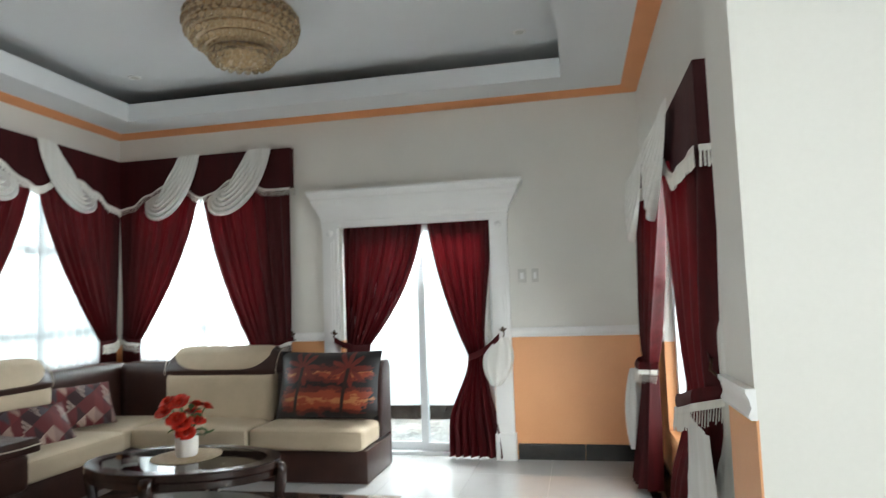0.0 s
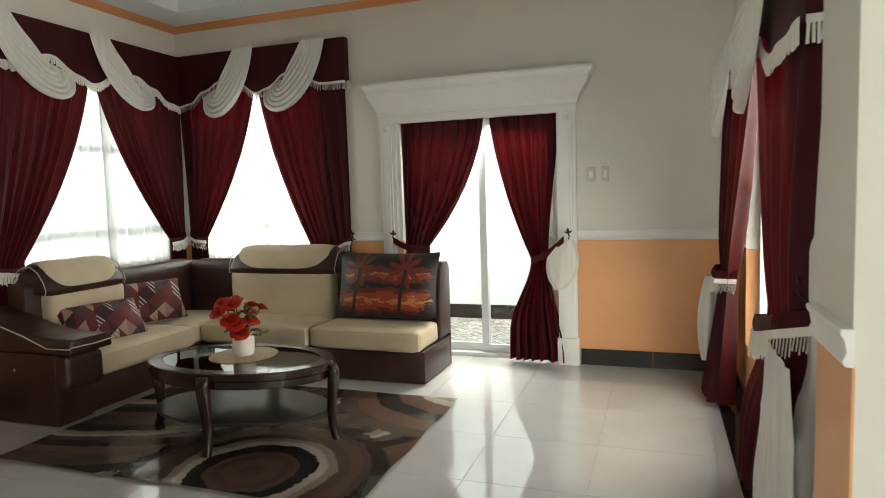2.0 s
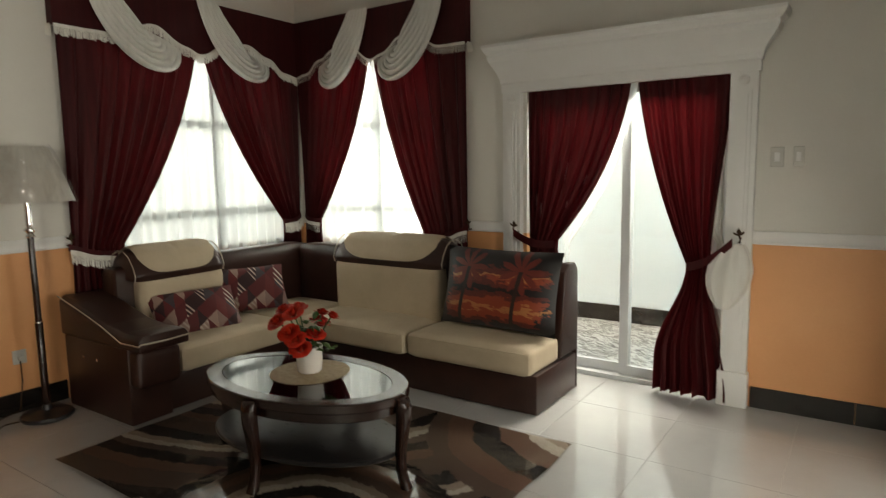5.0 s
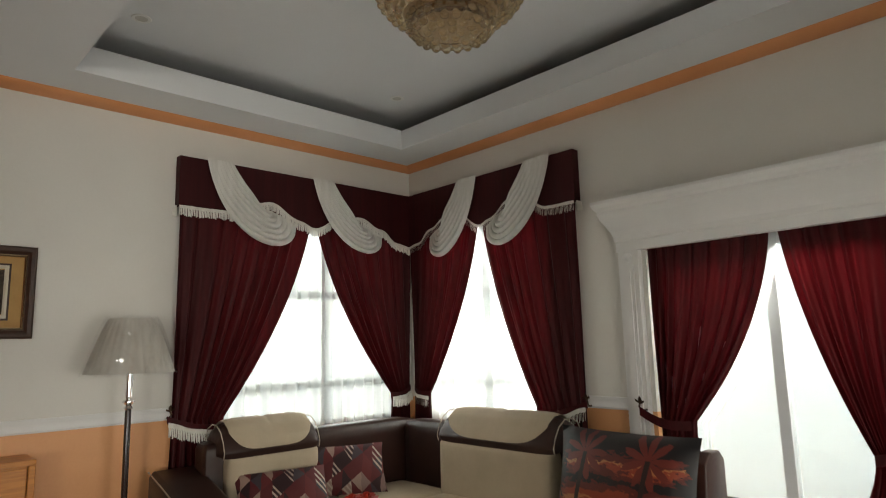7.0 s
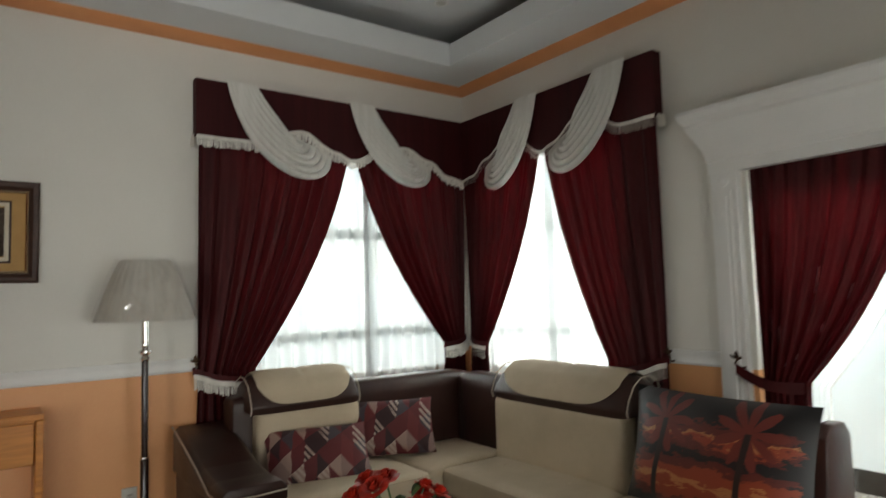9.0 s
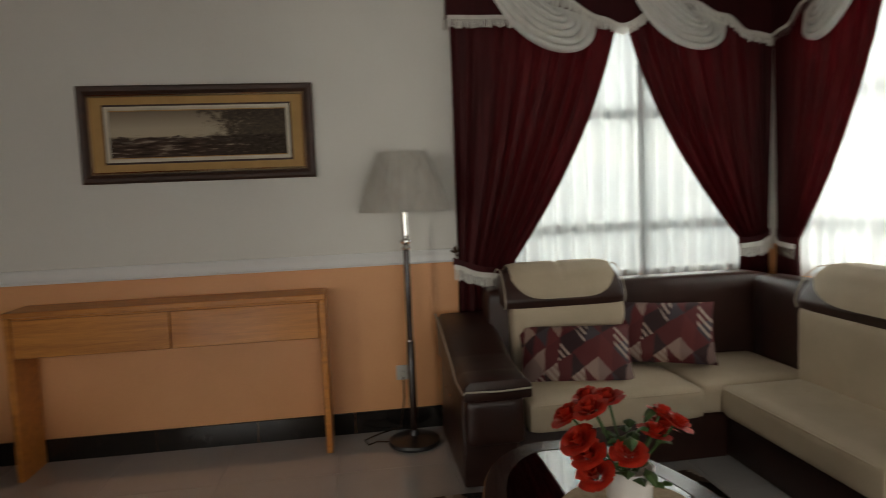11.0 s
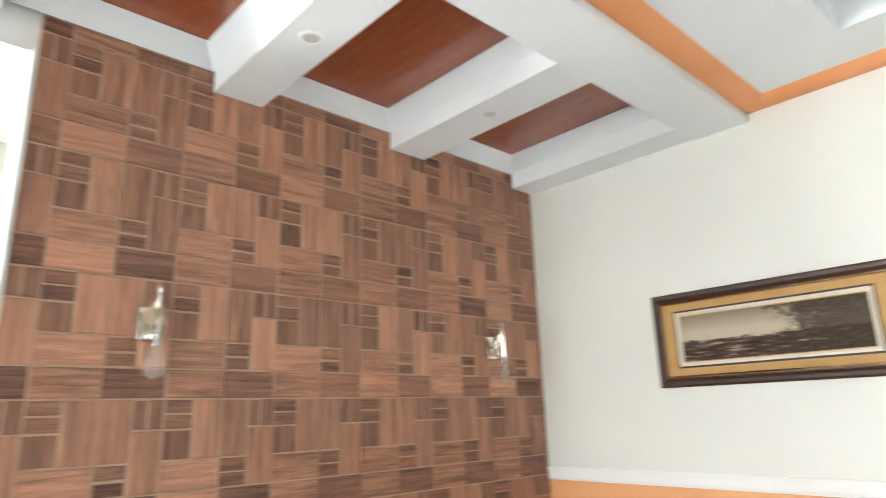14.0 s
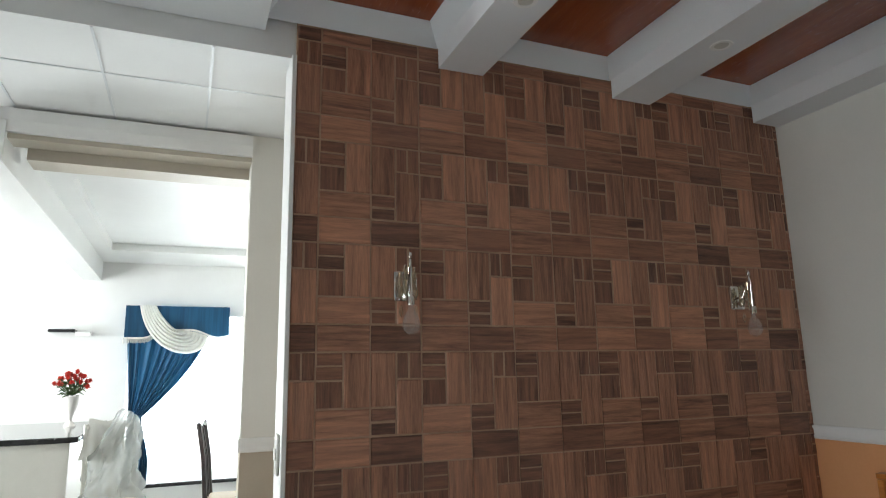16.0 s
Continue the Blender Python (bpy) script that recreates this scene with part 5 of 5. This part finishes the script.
# ---- west wall: floor lamp, console, picture ----
lamp = thing("floor_lamp", "dark floor lamp with a grey bell shade in plastic", "floor lamp", at=(-4.765, 3.165, 0))
part("base", lathe([(0.145, 0.0), (0.15, 0.012), (0.145, 0.025), (0.09, 0.035), (0.03, 0.05), (0.022, 0.08), (0.0, 0.08)]), SHELFWOOD, lamp)
part("pole", lathe([(0.016, 0.08), (0.022, 0.10), (0.022, 0.60), (0.018, 0.605), (0.018, 1.12), (0.0, 1.12)], n=16), DARKWOOD, lamp)
part("ring", lathe([(0.019, 0.595), (0.024, 0.598), (0.024, 0.606), (0.019, 0.609)], n=16), CHROME, lamp, "chrome ring")
part("collar", lathe([(0.016, 1.12), (0.026, 1.13), (0.016, 1.15), (0.034, 1.165), (0.034, 1.175), (0.014, 1.185), (0.020, 1.20), (0.0, 1.2)], n=20), CHROME, lamp, "chrome collar")
part("candle_tube", lathe([(0.019, 1.20), (0.019, 1.36), (0.0, 1.36)], n=16), CHROME, lamp)
bm = bmesh.new()
sheet(lambda u, v: ((0.125 + 0.125 * v ** 0.85 + 0.0035 * abs(math.sin(30 * math.pi * u))) * math.cos(2 * math.pi * u), (0.125 + 0.125 * v ** 0.85 + 0.0035 * abs(math.sin(30 * math.pi * u))) * math.sin(2 * math.pi * u), 1.665 - 0.325 * v), 120, 10, bm)
part("shade", bm, SHADE, lamp, "pleated grey bell shade")
bm = bmesh.new()
sheet(lambda u, v: ((0.14 + 0.128 * v ** 0.8 + 0.006 * math.sin(9 * 2 * math.pi * u + 3 * v)) * math.cos(2 * math.pi * u), (0.14 + 0.128 * v ** 0.8 + 0.006 * math.sin(7 * 2 * math.pi * u)) * math.sin(2 * math.pi * u), 1.68 - 0.35 * v), 60, 8, bm)
part("plastic_wrap", bm, FILM, lamp, "clear plastic wrap")
single("lamp_cable", tube([(-4.80, 3.02, 0.006), (-4.82, 2.95, 0.006), (-4.78, 2.90, 0.006), (-4.86, 2.88, 0.006), (-4.95, 2.98, 0.006), (-4.975, 3.10, 0.02), (-4.985, 3.13, 0.20), (-4.985, 3.13, 0.33)], 0.004, 6), BRASS, "thin lamp cable on the floor", "cable")
out = thing("wall_socket", "small grey wall socket above the skirting", "socket")
part("plate", rbox(-4.999, -4.990, 3.09, 3.17, 0.31, 0.40, 0.003, 1), PLASTIC, out)
part("plug", rbox(-4.990, -4.965, 3.115, 3.145, 0.335, 0.365, 0.004, 1), PLASTIC, out)

con = thing("console_table", "orange pine console table with two drawers", "console table")
part("tabletop", rbox(-4.985, -4.72, 1.06, 2.70, 0.875, 0.905, 0.004, 1), PINE, con)
for y0, y1 in ((1.06, 1.095), (2.665, 2.70)):
    part("side_panel", rbox(-4.98, -4.725, y0, y1, 0.0, 0.874, 0.004, 1), PINE, con)
part("case", rbox(-4.975, -4.745, 1.096, 2.664, 0.655, 0.874, 0.003, 1), PINE, con)
for y0, y1 in ((1.10, 1.877), (1.883, 2.66)):
    part("drawer_front", rbox(-4.7445, -4.728, y0, y1, 0.66, 0.862, 0.003, 1), PINE, con)

pic = thing("picture", "dim landscape painting in a dark frame with gold linen mount", "picture")
y0, y1, z0, z1 = 1.415, 2.682, 1.557, 2.093
frame_pr = [(0.0, 0.0), (0.0, 0.03), (0.012, 0.042), (0.03, 0.04), (0.045, 0.028), (0.055, 0.030), (0.06, 0.018), (0.06, 0.0)]


def picture_frame(y0, y1, z0, z1, prof, x0):
    bm = bmesh.new()
    rings = []
    for o, d in prof:
        rings.append([bm.verts.new((x0 + d, y, z)) for y, z in ((y0 + o, z0 + o), (y1 - o, z0 + o), (y1 - o, z1 - o), (y0 + o, z1 - o))])
    for p, q in zip(rings, rings[1:]):
        for i in range(4):
            bm.faces.new((p[i], p[(i + 1) % 4], q[(i + 1) % 4], q[i]))
    bmesh.ops.recalc_face_normals(bm, faces=bm.faces[:])
    return bm


part("outer_frame", picture_frame(y0, y1, z0, z1, frame_pr, W + 0.001), FRAMEWOOD, pic, "dark moulded frame", smooth=False)
part("gold_line", picture_frame(y0 + 0.050, y1 - 0.050, z0 + 0.050, z1 - 0.050, [(0, 0.0), (0, 0.030), (0.006, 0.033), (0.013, 0.028), (0.013, 0.0)], W + 0.001), GOLD, pic, "thin gold inner line", smooth=False)
part("mount", picture_frame(y0 + 0.055, y1 - 0.055, z0 + 0.055, z1 - 0.055, [(0, 0.0), (0, 0.016), (0.085, 0.016), (0.085, 0.0)], W + 0.001), LINEN, pic, "gold linen mount", smooth=False)
part("liner", picture_frame(y0 + 0.124, y1 - 0.124, z0 + 0.104, z1 - 0.104, [(0, 0.014), (0, 0.022), (0.012, 0.022), (0.012, 0.014)], W + 0.001), FRAMEWOOD, pic, "dark inner liner", smooth=False)
part("slip", picture_frame(y0 + 0.135, y1 - 0.135, z0 + 0.115, z1 - 0.115, [(0, 0.012), (0, 0.026), (0.01, 0.028), (0.02, 0.022), (0.02, 0.0)], W + 0.001), SLIP, pic, "pale gold inner slip", smooth=False)
bm = bmesh.new()
box(bm, W + 0.003, W + 0.012, y0 + 0.15, y1 - 0.15, z0 + 0.13, z1 - 0.13)
part("canvas", bm, PAINT, pic, "dim brown river landscape", smooth=False)

# ---- chandelier and ceiling lights ----
CX, CY = -2.73, 3.98
ch = thing("chandelier", "gold crystal chandelier close under the raised ceiling", "chandelier", at=(CX, CY, 0))
part("canopy", lathe([(0.10, TOP - 0.002), (0.36, TOP - 0.012), (0.365, TOP - 0.03), (0.34, TOP - 0.045), (0.0, TOP - 0.045)], n=48), GOLD, ch)
tiers = [(0.363, 3.299, 37), (0.37, 3.245, 37), (0.355, 3.187, 37), (0.316, 3.137, 34), (0.261, 3.096, 29), (0.207, 3.065, 24), (0.204, 3.029, 24), (0.183, 3.002, 20), (0.117, 2.999, 13), (0.047, 2.998, 5)]
for r, z, k in tiers:
    part("ring", lathe([(r - 0.008, z + 0.028), (r + 0.002, z + 0.028), (r + 0.002, z + 0.038), (r - 0.008, z + 0.038)], n=40), GOLD, ch)
n = Nodes("crystal")
n.set(color=(0.93, 0.82, 0.64), rough=0.03, trans=0.88, ior=1.45)
crystal = n.m
bm = bmesh.new()
bmesh.ops.create_icosphere(bm, subdivisions=2, radius=0.024)
for v in bm.verts:
    v.co.z *= 1.25 if v.co.z > 0 else 1.0
cm = finish(bm, "crystal", crystal, True, 60)
for r, z, k in tiers:
    for i in range(k):
        a = 2 * math.pi * (i + 0.5 * (k % 2)) / k
        c = new("crystal", cm)
        c.parent = ch
        c.location = (r * math.cos(a), r * math.sin(a), z)
        c.rotation_euler = (0, 0, a)
part("body", lathe([(0.325, 3.312), (0.333, 3.259), (0.318, 3.187), (0.279, 3.142), (0.216, 3.101), (0.173, 3.07), (0.166, 3.029), (0.138, 3.011), (0, 3.008)], n=40), AMBER, ch, "pale gold inner body")


def downlight(x, y, z):
    d = thing("downlight", "small round recessed ceiling light, switched off", "ceiling light", "ceiling lights", at=(x, y, z))
    part("trim_ring", lathe([(0.035, 0.0005), (0.036, -0.004), (0.052, -0.004), (0.055, -0.0005)], n=24), WHITE, d)
    part("lens", lathe([(0.034, 0.0), (0.034, -0.002), (0.0, -0.002)], n=20), PLASTIC, d)


for x, y, z in ((-4.25, 4.86, TOP), (-4.25, 2.98, TOP), (-0.92, 4.86, TOP), (-2.70, 1.24, 3.005), (-3.80, 1.24, 3.005)):
    downlight(x, y, z)

# ---- switches ----
for x, s in ((-1.04, 0.035), (-0.93, 0.028)):
    sw = thing("light_switch", "pale plastic light switch on the cream wall", "switch", "switches")
    part("plate", rbox(x - s, x + s, N - 0.010, N - 0.0005, 1.475, 1.59, 0.003, 1), PLASTIC, sw)
    part("rocker", rbox(x - s * 0.45, x + s * 0.45, N - 0.015, N - 0.010, 1.505, 1.56, 0.002, 1), WHITE, sw)
sw = thing("light_switch", "white plastic switch at the corner of the tiled wall", "switch", "switches")
part("plate", rbox(-1.827, -1.814, 0.42, 0.50, 1.03, 1.20, 0.004, 1), PLASTIC, sw)
part("rocker", rbox(-1.814, -1.808, 0.44, 0.48, 1.09, 1.14, 0.002, 1), WHITE, sw)

# ---- wall lamps on the wood-look tiles ----


def sconce(x):
    """Crystal wall lamp: chrome plate, curved arm, glass bars and a hanging bulb."""
    s = thing("wall_lamp", "chrome wall lamp with glass bars and a bare bulb", "wall lamp", "wall lamps", at=(x, S + 0.012, 1.85))
    part("plate", rbox(-0.05, 0.05, 0.0, 0.018, -0.07, 0.07, 0.006), CHROME, s)
    part("arm", tube([(0, 0.018, 0.0), (0, 0.06, -0.01), (0, 0.095, 0.03), (0, 0.10, 0.08), (0, 0.112, 0.115), (0, 0.122, 0.08), (0, 0.12, 0.0), (0, 0.12, -0.06)], 0.006, 8), CHROME, s)
    for k, (dx, dy) in enumerate(((-0.035, 0.07), (0.035, 0.07), (0.0, 0.05), (-0.02, 0.10), (0.02, 0.10))):
        part("glass_bar", rbox(dx - 0.008, dx + 0.008, dy - 0.008, dy + 0.008, -0.07 + 0.01 * k, 0.055 + 0.008 * k, 0.003, 1), crystal, s)
    for sx in (-1, 1):
        part("scroll", tube([(sx * 0.012, 0.02, -0.02), (sx * 0.03, 0.05, -0.045), (sx * 0.038, 0.085, -0.02), (sx * 0.032, 0.10, 0.03), (sx * 0.02, 0.085, 0.06), (sx * 0.014, 0.065, 0.04), (sx * 0.02, 0.06, 0.015)], 0.0045, 8), CHROME, s, "curled chrome scroll")
        part("crystal_drop", lathe([(0.0, -0.155), (0.008, -0.14), (0.011, -0.125), (0.005, -0.10), (0.0, -0.095)], sx * 0.036, 0.085, 8), crystal, s, "faceted crystal drop", smooth=False)
        part("crystal_drop", lathe([(0.0, -0.065), (0.010, -0.05), (0.012, -0.035), (0.005, -0.01), (0.0, -0.005)], sx * 0.036, 0.085, 8), crystal, s, "faceted crystal drop", smooth=False)
    part("finial", lathe([(0.0, 0.155), (0.007, 0.145), (0.010, 0.13), (0.006, 0.118), (0.0, 0.115)], 0, 0.112, 12), CHROME, s)
    part("socket", lathe([(0.016, -0.06), (0.018, -0.065), (0.018, -0.10), (0.0, -0.10)], 0, 0.12, 16), CHROME, s)
    part("bulb", lathe([(0.013, -0.10), (0.016, -0.12), (0.034, -0.155), (0.040, -0.185), (0.034, -0.215), (0.016, -0.23), (0.0, -0.233)], 0, 0.12, 20), BULB, s, "clear glass bulb")


sconce(-2.37)
sconce(-4.46)

# ---- low white media bench before the tiled wall ----
tv = thing("media_bench", "low white media bench with two drawers", "media bench", at=(-3.1, 0.9, 0))
TV = Matrix.Translation((3.1, -0.9, 0))
for nm, bm, lb in (("body", rbox(-3.96, -2.35, 0.62, 1.19, 0.03, 0.42, 0.004, 1), ""), ("top", rbox(-3.975, -2.335, 0.605, 1.215, 0.4205, 0.45, 0.004, 1), "")):
    part(nm, bm, LACQUER, tv, lb).matrix_basis = TV
for x0, x1 in ((-3.95, -3.16), (-3.15, -2.36)):
    for z0, z1 in ((0.05, 0.23), (0.24, 0.415)):
        d = part("drawer_front", rbox(x0, x1, 1.191, 1.209, z0, z1, 0.003, 1), LACQUER, tv)
        d.matrix_basis = TV
        part("knob", lathe([(0.006, 0), (0.006, 0.012), (0.013, 0.018), (0.011, 0.026), (0, 0.028)], n=14), CHROME, d).matrix_basis = pose((x0 + x1) / 2, 1.209, (z0 + z1) / 2, -90)

# ---- dining room beyond the opening ----
bl = thing("curtain", "blue satin curtain tied to one side at the dining window", "curtain", "blue curtains")
part("cloth", drape(on_far(0.10), -0.78, -1.74, 2.1, -0.85, -1.00, 1.0, -0.84, -1.1, 0.24, folds=9, amp=0.025, bulge=1.35), BLUE, bl)
# voile added to turn the overbright dining window plain white
sh = curtain_thing("sheer_curtain", "white voile added so that the dining window reads bright", "sheer curtains")
part("voile", sheet(lambda u, v: (-2.35 + 1.55 * u, -5.20 + 0.012 * math.sin(120 * u), 2.2 - 1.965 * v), 160, 4), SHEER, sh)
bv = thing("valance", "blue pelmet with one white draped swag", "valance", "valances")
valance(bv, on_far(0.16), -0.75, -1.93, 2.31, [(-0.75, 1.92), (-0.95, 1.92), (-1.2, 2.02), (-1.5, 2.02), (-1.8, 1.93), (-1.93, 1.95)], 0.1, BLUE)
part("swag", swag_bm(on_far(0.16), -0.90, -1.08, 2.314, (-1.30, 1.75), (-1.68, 1.98)), SWAG, bv, "white draped swag")
bm = bmesh.new()
box(bm, -2.36, -0.78, -5.199, -5.12, 0.19, 0.23)
setting("window_sill", bm, STONE, "dark stone window sill")
cn = thing("kitchen_counter", "white bar counter with a dark stone top", "counter")
part("cabinet", rbox(-0.62, 2.6, -4.62, -2.62, 0.0, 0.955, 0.006, 1), LACQUER, cn)
part("worktop", rbox(-0.68, 2.66, -4.68, -2.56, 0.956, 1.0, 0.006, 1), STONE, cn, "dark stone worktop")
fv = thing("flower_vase", "white footed vase of red roses on the counter", "vase", at=(-0.42, -3.95, 1.0))
part("pot", lathe([(0.0, 0.0), (0.055, 0.0), (0.05, 0.015), (0.018, 0.05), (0.02, 0.09), (0.06, 0.17), (0.075, 0.25), (0.085, 0.29), (0.075, 0.29), (0.0, 0.24)], n=28), CERAMIC, fv)
bouquet(fv, [(0.165 * math.sqrt((i + 0.5) / 24) * math.cos(2.4 * i), 0.165 * math.sqrt((i + 0.5) / 24) * math.sin(2.4 * i), 0.49 - 0.13 * ((i + 0.5) / 24) + 0.03 * (i % 2)) for i in range(24)], 0.025, 0.30, lean=0.2, leaves=60, seed=40, tall=1.9)
sf = thing("wall_shelf", "small dark shelf on the white far wall", "shelf")
part("board", rbox(-0.24, 0.03, -5.199, -5.0, 1.985, 2.02, 0.004, 1), STONE, sf)
part("bracket", rbox(-0.40, -0.242, -5.199, -5.02, 1.95, 1.99, 0.004, 1), WHITE, sf)


def dining_chair(x, y, rz, wrapped):
    """Slatted dark chair; one is still in its plastic wrap."""
    c = thing("dining_chair", "dark wooden dining chair wrapped in clear plastic" if wrapped else "dark wooden dining chair with a slatted back", "chair", "dining chairs", at=(x, y, 0))
    c.rotation_euler = (0, 0, radians(rz))
    m = LACQUER if wrapped else DARKWOOD
    part("seat", soft_box(-0.21, 0.21, -0.21, 0.21, 0.43, 0.48, 0.02, 0.01, 6), BEIGE, c)
    for sx in (-0.19, 0.19):
        part("back_post", tube([(sx, 0.20, 0.0), (sx, 0.19, 0.45), (sx, 0.22, 0.8), (sx, 0.27, 1.08)], 0.02, 8), m, c)
        part("leg", tube([(sx, -0.19, 0.0), (sx, -0.19, 0.43)], [0.016, 0.022], 8), m, c)
    part("top_rail", tube([(-0.19, 0.265, 1.05), (0.0, 0.285, 1.08), (0.19, 0.265, 1.05)], 0.024, 8), m, c)
    for sx in (-0.1, 0.0, 0.1):
        part("slat", tube([(sx, 0.195, 0.48), (sx, 0.225, 0.8), (sx, 0.275, 1.05)], 0.012, 6), m, c)
    if wrapped:
        def wrap(u, v):
            a = 2 * math.pi * u
            r = 0.05 + 0.17 * v ** 0.55
            crease = 0.035 * math.sin(3 * a + 9 * v) + 0.022 * math.sin(7 * a - 14 * v) + 0.010 * math.sin(17 * a + 23 * v)
            return (0.13 * (1 - v) ** 1.3 + (r + crease * (0.3 + v)) * math.cos(a), 0.24 - 0.07 * v + (0.04 + 0.06 * v + crease * 0.8) * math.sin(a), 1.17 - 0.03 * math.cos(a) - 0.68 * v)

        part("plastic_wrap", sheet(wrap, 110, 30), BAG, c, "crumpled clear plastic wrap")
        part("back_cover", pillow(0.30, 0.34, 0.09), SWAG, c, "cream cloth cover on the chair back").matrix_basis = pose(-0.06, 0.25, 0.94, -8, 12, 0)


dining_chair(-0.98, -2.55, 200, True)
dining_chair(-1.86, -2.45, 262, False)

# ---- wood-look relief tiles of the feature wall, piece by piece ----
feature = thing("wall_tiling", "relief tiles in light and dark wood tones on the wall", "wall tiles")
feature["kind"] = "structure"
# one repeat, 0.5 m square, in 0.125 m steps: column, row, width, height, tone, grain, depth
CELL = [(0, 0, 1, 2, "light", "z", 0.012), (1, 0, 1, 2, "light", "z", 0.010), (2, 0, 0.5, 1, "dark", "z", 0.007), (2.5, 0, 0.5, 1, "dark", "z", 0.009),
        (2, 1, 1, 2, "light", "z", 0.013), (3, 0, 1, 0.5, "dark", "x", 0.008), (3, 0.5, 1, 0.5, "dark", "x", 0.010), (3, 1, 1, 1, "dark", "z", 0.007),
        (3, 2, 2, 1, "light", "x", 0.011), (3, 3, 2, 1, "light", "x", 0.013), (1, 2, 1, 0.5, "dark", "x", 0.008), (1, 2.5, 1, 0.5, "dark", "x", 0.006), (1, 3, 2, 1, "dark", "x", 0.009)]
XO, ZO, U = -2.093, 1.546, 0.125
GAPW = 0.0068
cache = {}


def wood_piece(w, h, d, key):
    k = (round(w, 4), round(h, 4), d, key)
    if k not in cache:
        bm = bmesh.new()
        c = 0.0045
        q = [[bm.verts.new((sx * (w / 2 - o), y, sz * (h / 2 - o))) for sx, sz in ((1, -1), (-1, -1), (-1, 1), (1, 1))] for y, o in ((-0.012, 0), (d - c, 0), (d, c))]
        for a, b in zip(q, q[1:]):
            for i in range(4):
                bm.faces.new((a[i], a[(i + 1) % 4], b[(i + 1) % 4], b[i]))
        bm.faces.new(q[-1])
        bmesh.ops.recalc_face_normals(bm, faces=bm.faces[:])
        cache[k] = finish(bm, "tile_piece", WOODS[key], False)
    return cache[k]


count = 0
rest = {}
for j in range(-4, 5):
    for i in range(-2, 8):
        for c, r, w, h, tone, grain, d in CELL:
            x1 = XO - 0.5 * i - c * U
            x0 = x1 - w * U
            z1 = ZO - 0.5 * j - r * U
            z0 = z1 - h * U
            x0, x1, z0, z1 = max(x0, W + 0.002), min(x1, -1.8495), max(z0, 0.0), min(z1, 3.118)
            if x1 - x0 < 0.012 or z1 - z0 < 0.012:
                continue
            mid = ((x0 + x1) / 2, S - 0.012, (z0 + z1) / 2)
            w_, h_ = x1 - x0 - GAPW, z1 - z0 - GAPW
            if count < 300 and z0 > 1.0:
                o = new("tile", wood_piece(w_, h_, d, (tone, grain)))
                o.parent = feature
                o.location = mid
                count += 1
            else:
                bmr = rest.setdefault((tone, grain), bmesh.new())
                box(bmr, mid[0] - w_ / 2, mid[0] + w_ / 2, mid[1] - 0.001, mid[1] + d, mid[2] - h_ / 2, mid[2] + h_ / 2)
for key, bmr in rest.items():
    part("tile_field", bmr, WOODS[key], feature, smooth=False)["kind"] = "stuff"

# ---- polished floor tiles ----
floor = thing("floor", "polished white porcelain floor tiles", "floor")
floor["kind"] = "structure"
bm = bmesh.new()
box(bm, -5.2, 3.2, -5.4, 5.8, -0.12, -0.004)
part("bed", bm, GROUT, floor, smooth=False)
FT, FX, FY = 0.6, -1.45, 3.93
tile_cache = {}
for i in range(-8, 9):
    for j in range(-17, 5):
        x0, y0 = FX + FT * i, FY + FT * j
        x1, y1 = min(x0 + FT, 3.2), min(y0 + FT, 5.8)
        x0, y0 = max(x0, -5.0), max(y0, -5.2)
        if x1 - x0 < 0.02 or y1 - y0 < 0.02:
            continue
        w_, h_ = round(x1 - x0 - 0.002, 4), round(y1 - y0 - 0.002, 4)
        if (w_, h_) not in tile_cache:
            bm = bmesh.new()
            c = 0.0012
            q = [[bm.verts.new((sx * (w_ / 2 - o), sy * (h_ / 2 - o), z)) for sx, sy in ((-1, -1), (1, -1), (1, 1), (-1, 1))] for z, o in ((-0.004, 0), (-0.001, 0), (0, c))]
            for a, b in zip(q, q[1:]):
                for k in range(4):
                    bm.faces.new((a[k], a[(k + 1) % 4], b[(k + 1) % 4], b[k]))
            bm.faces.new(q[-1])
            tile_cache[(w_, h_)] = finish(bm, "floor_tile", FLOOR, False)
        if y0 < -1.4:
            continue
        o = new("tile", tile_cache[(w_, h_)])
        o.parent = floor
        o.location = ((x0 + x1) / 2, (y0 + y1) / 2, 0)
bm = bmesh.new()
box(bm, -4.0, 3.2, -5.2, FY + FT * -9 + (0 if FY + FT * -9 >= -1.4 else FT) - 0.003, -0.004, 0.0)
part("dining_floor", bm, FLOOR, floor, smooth=False)
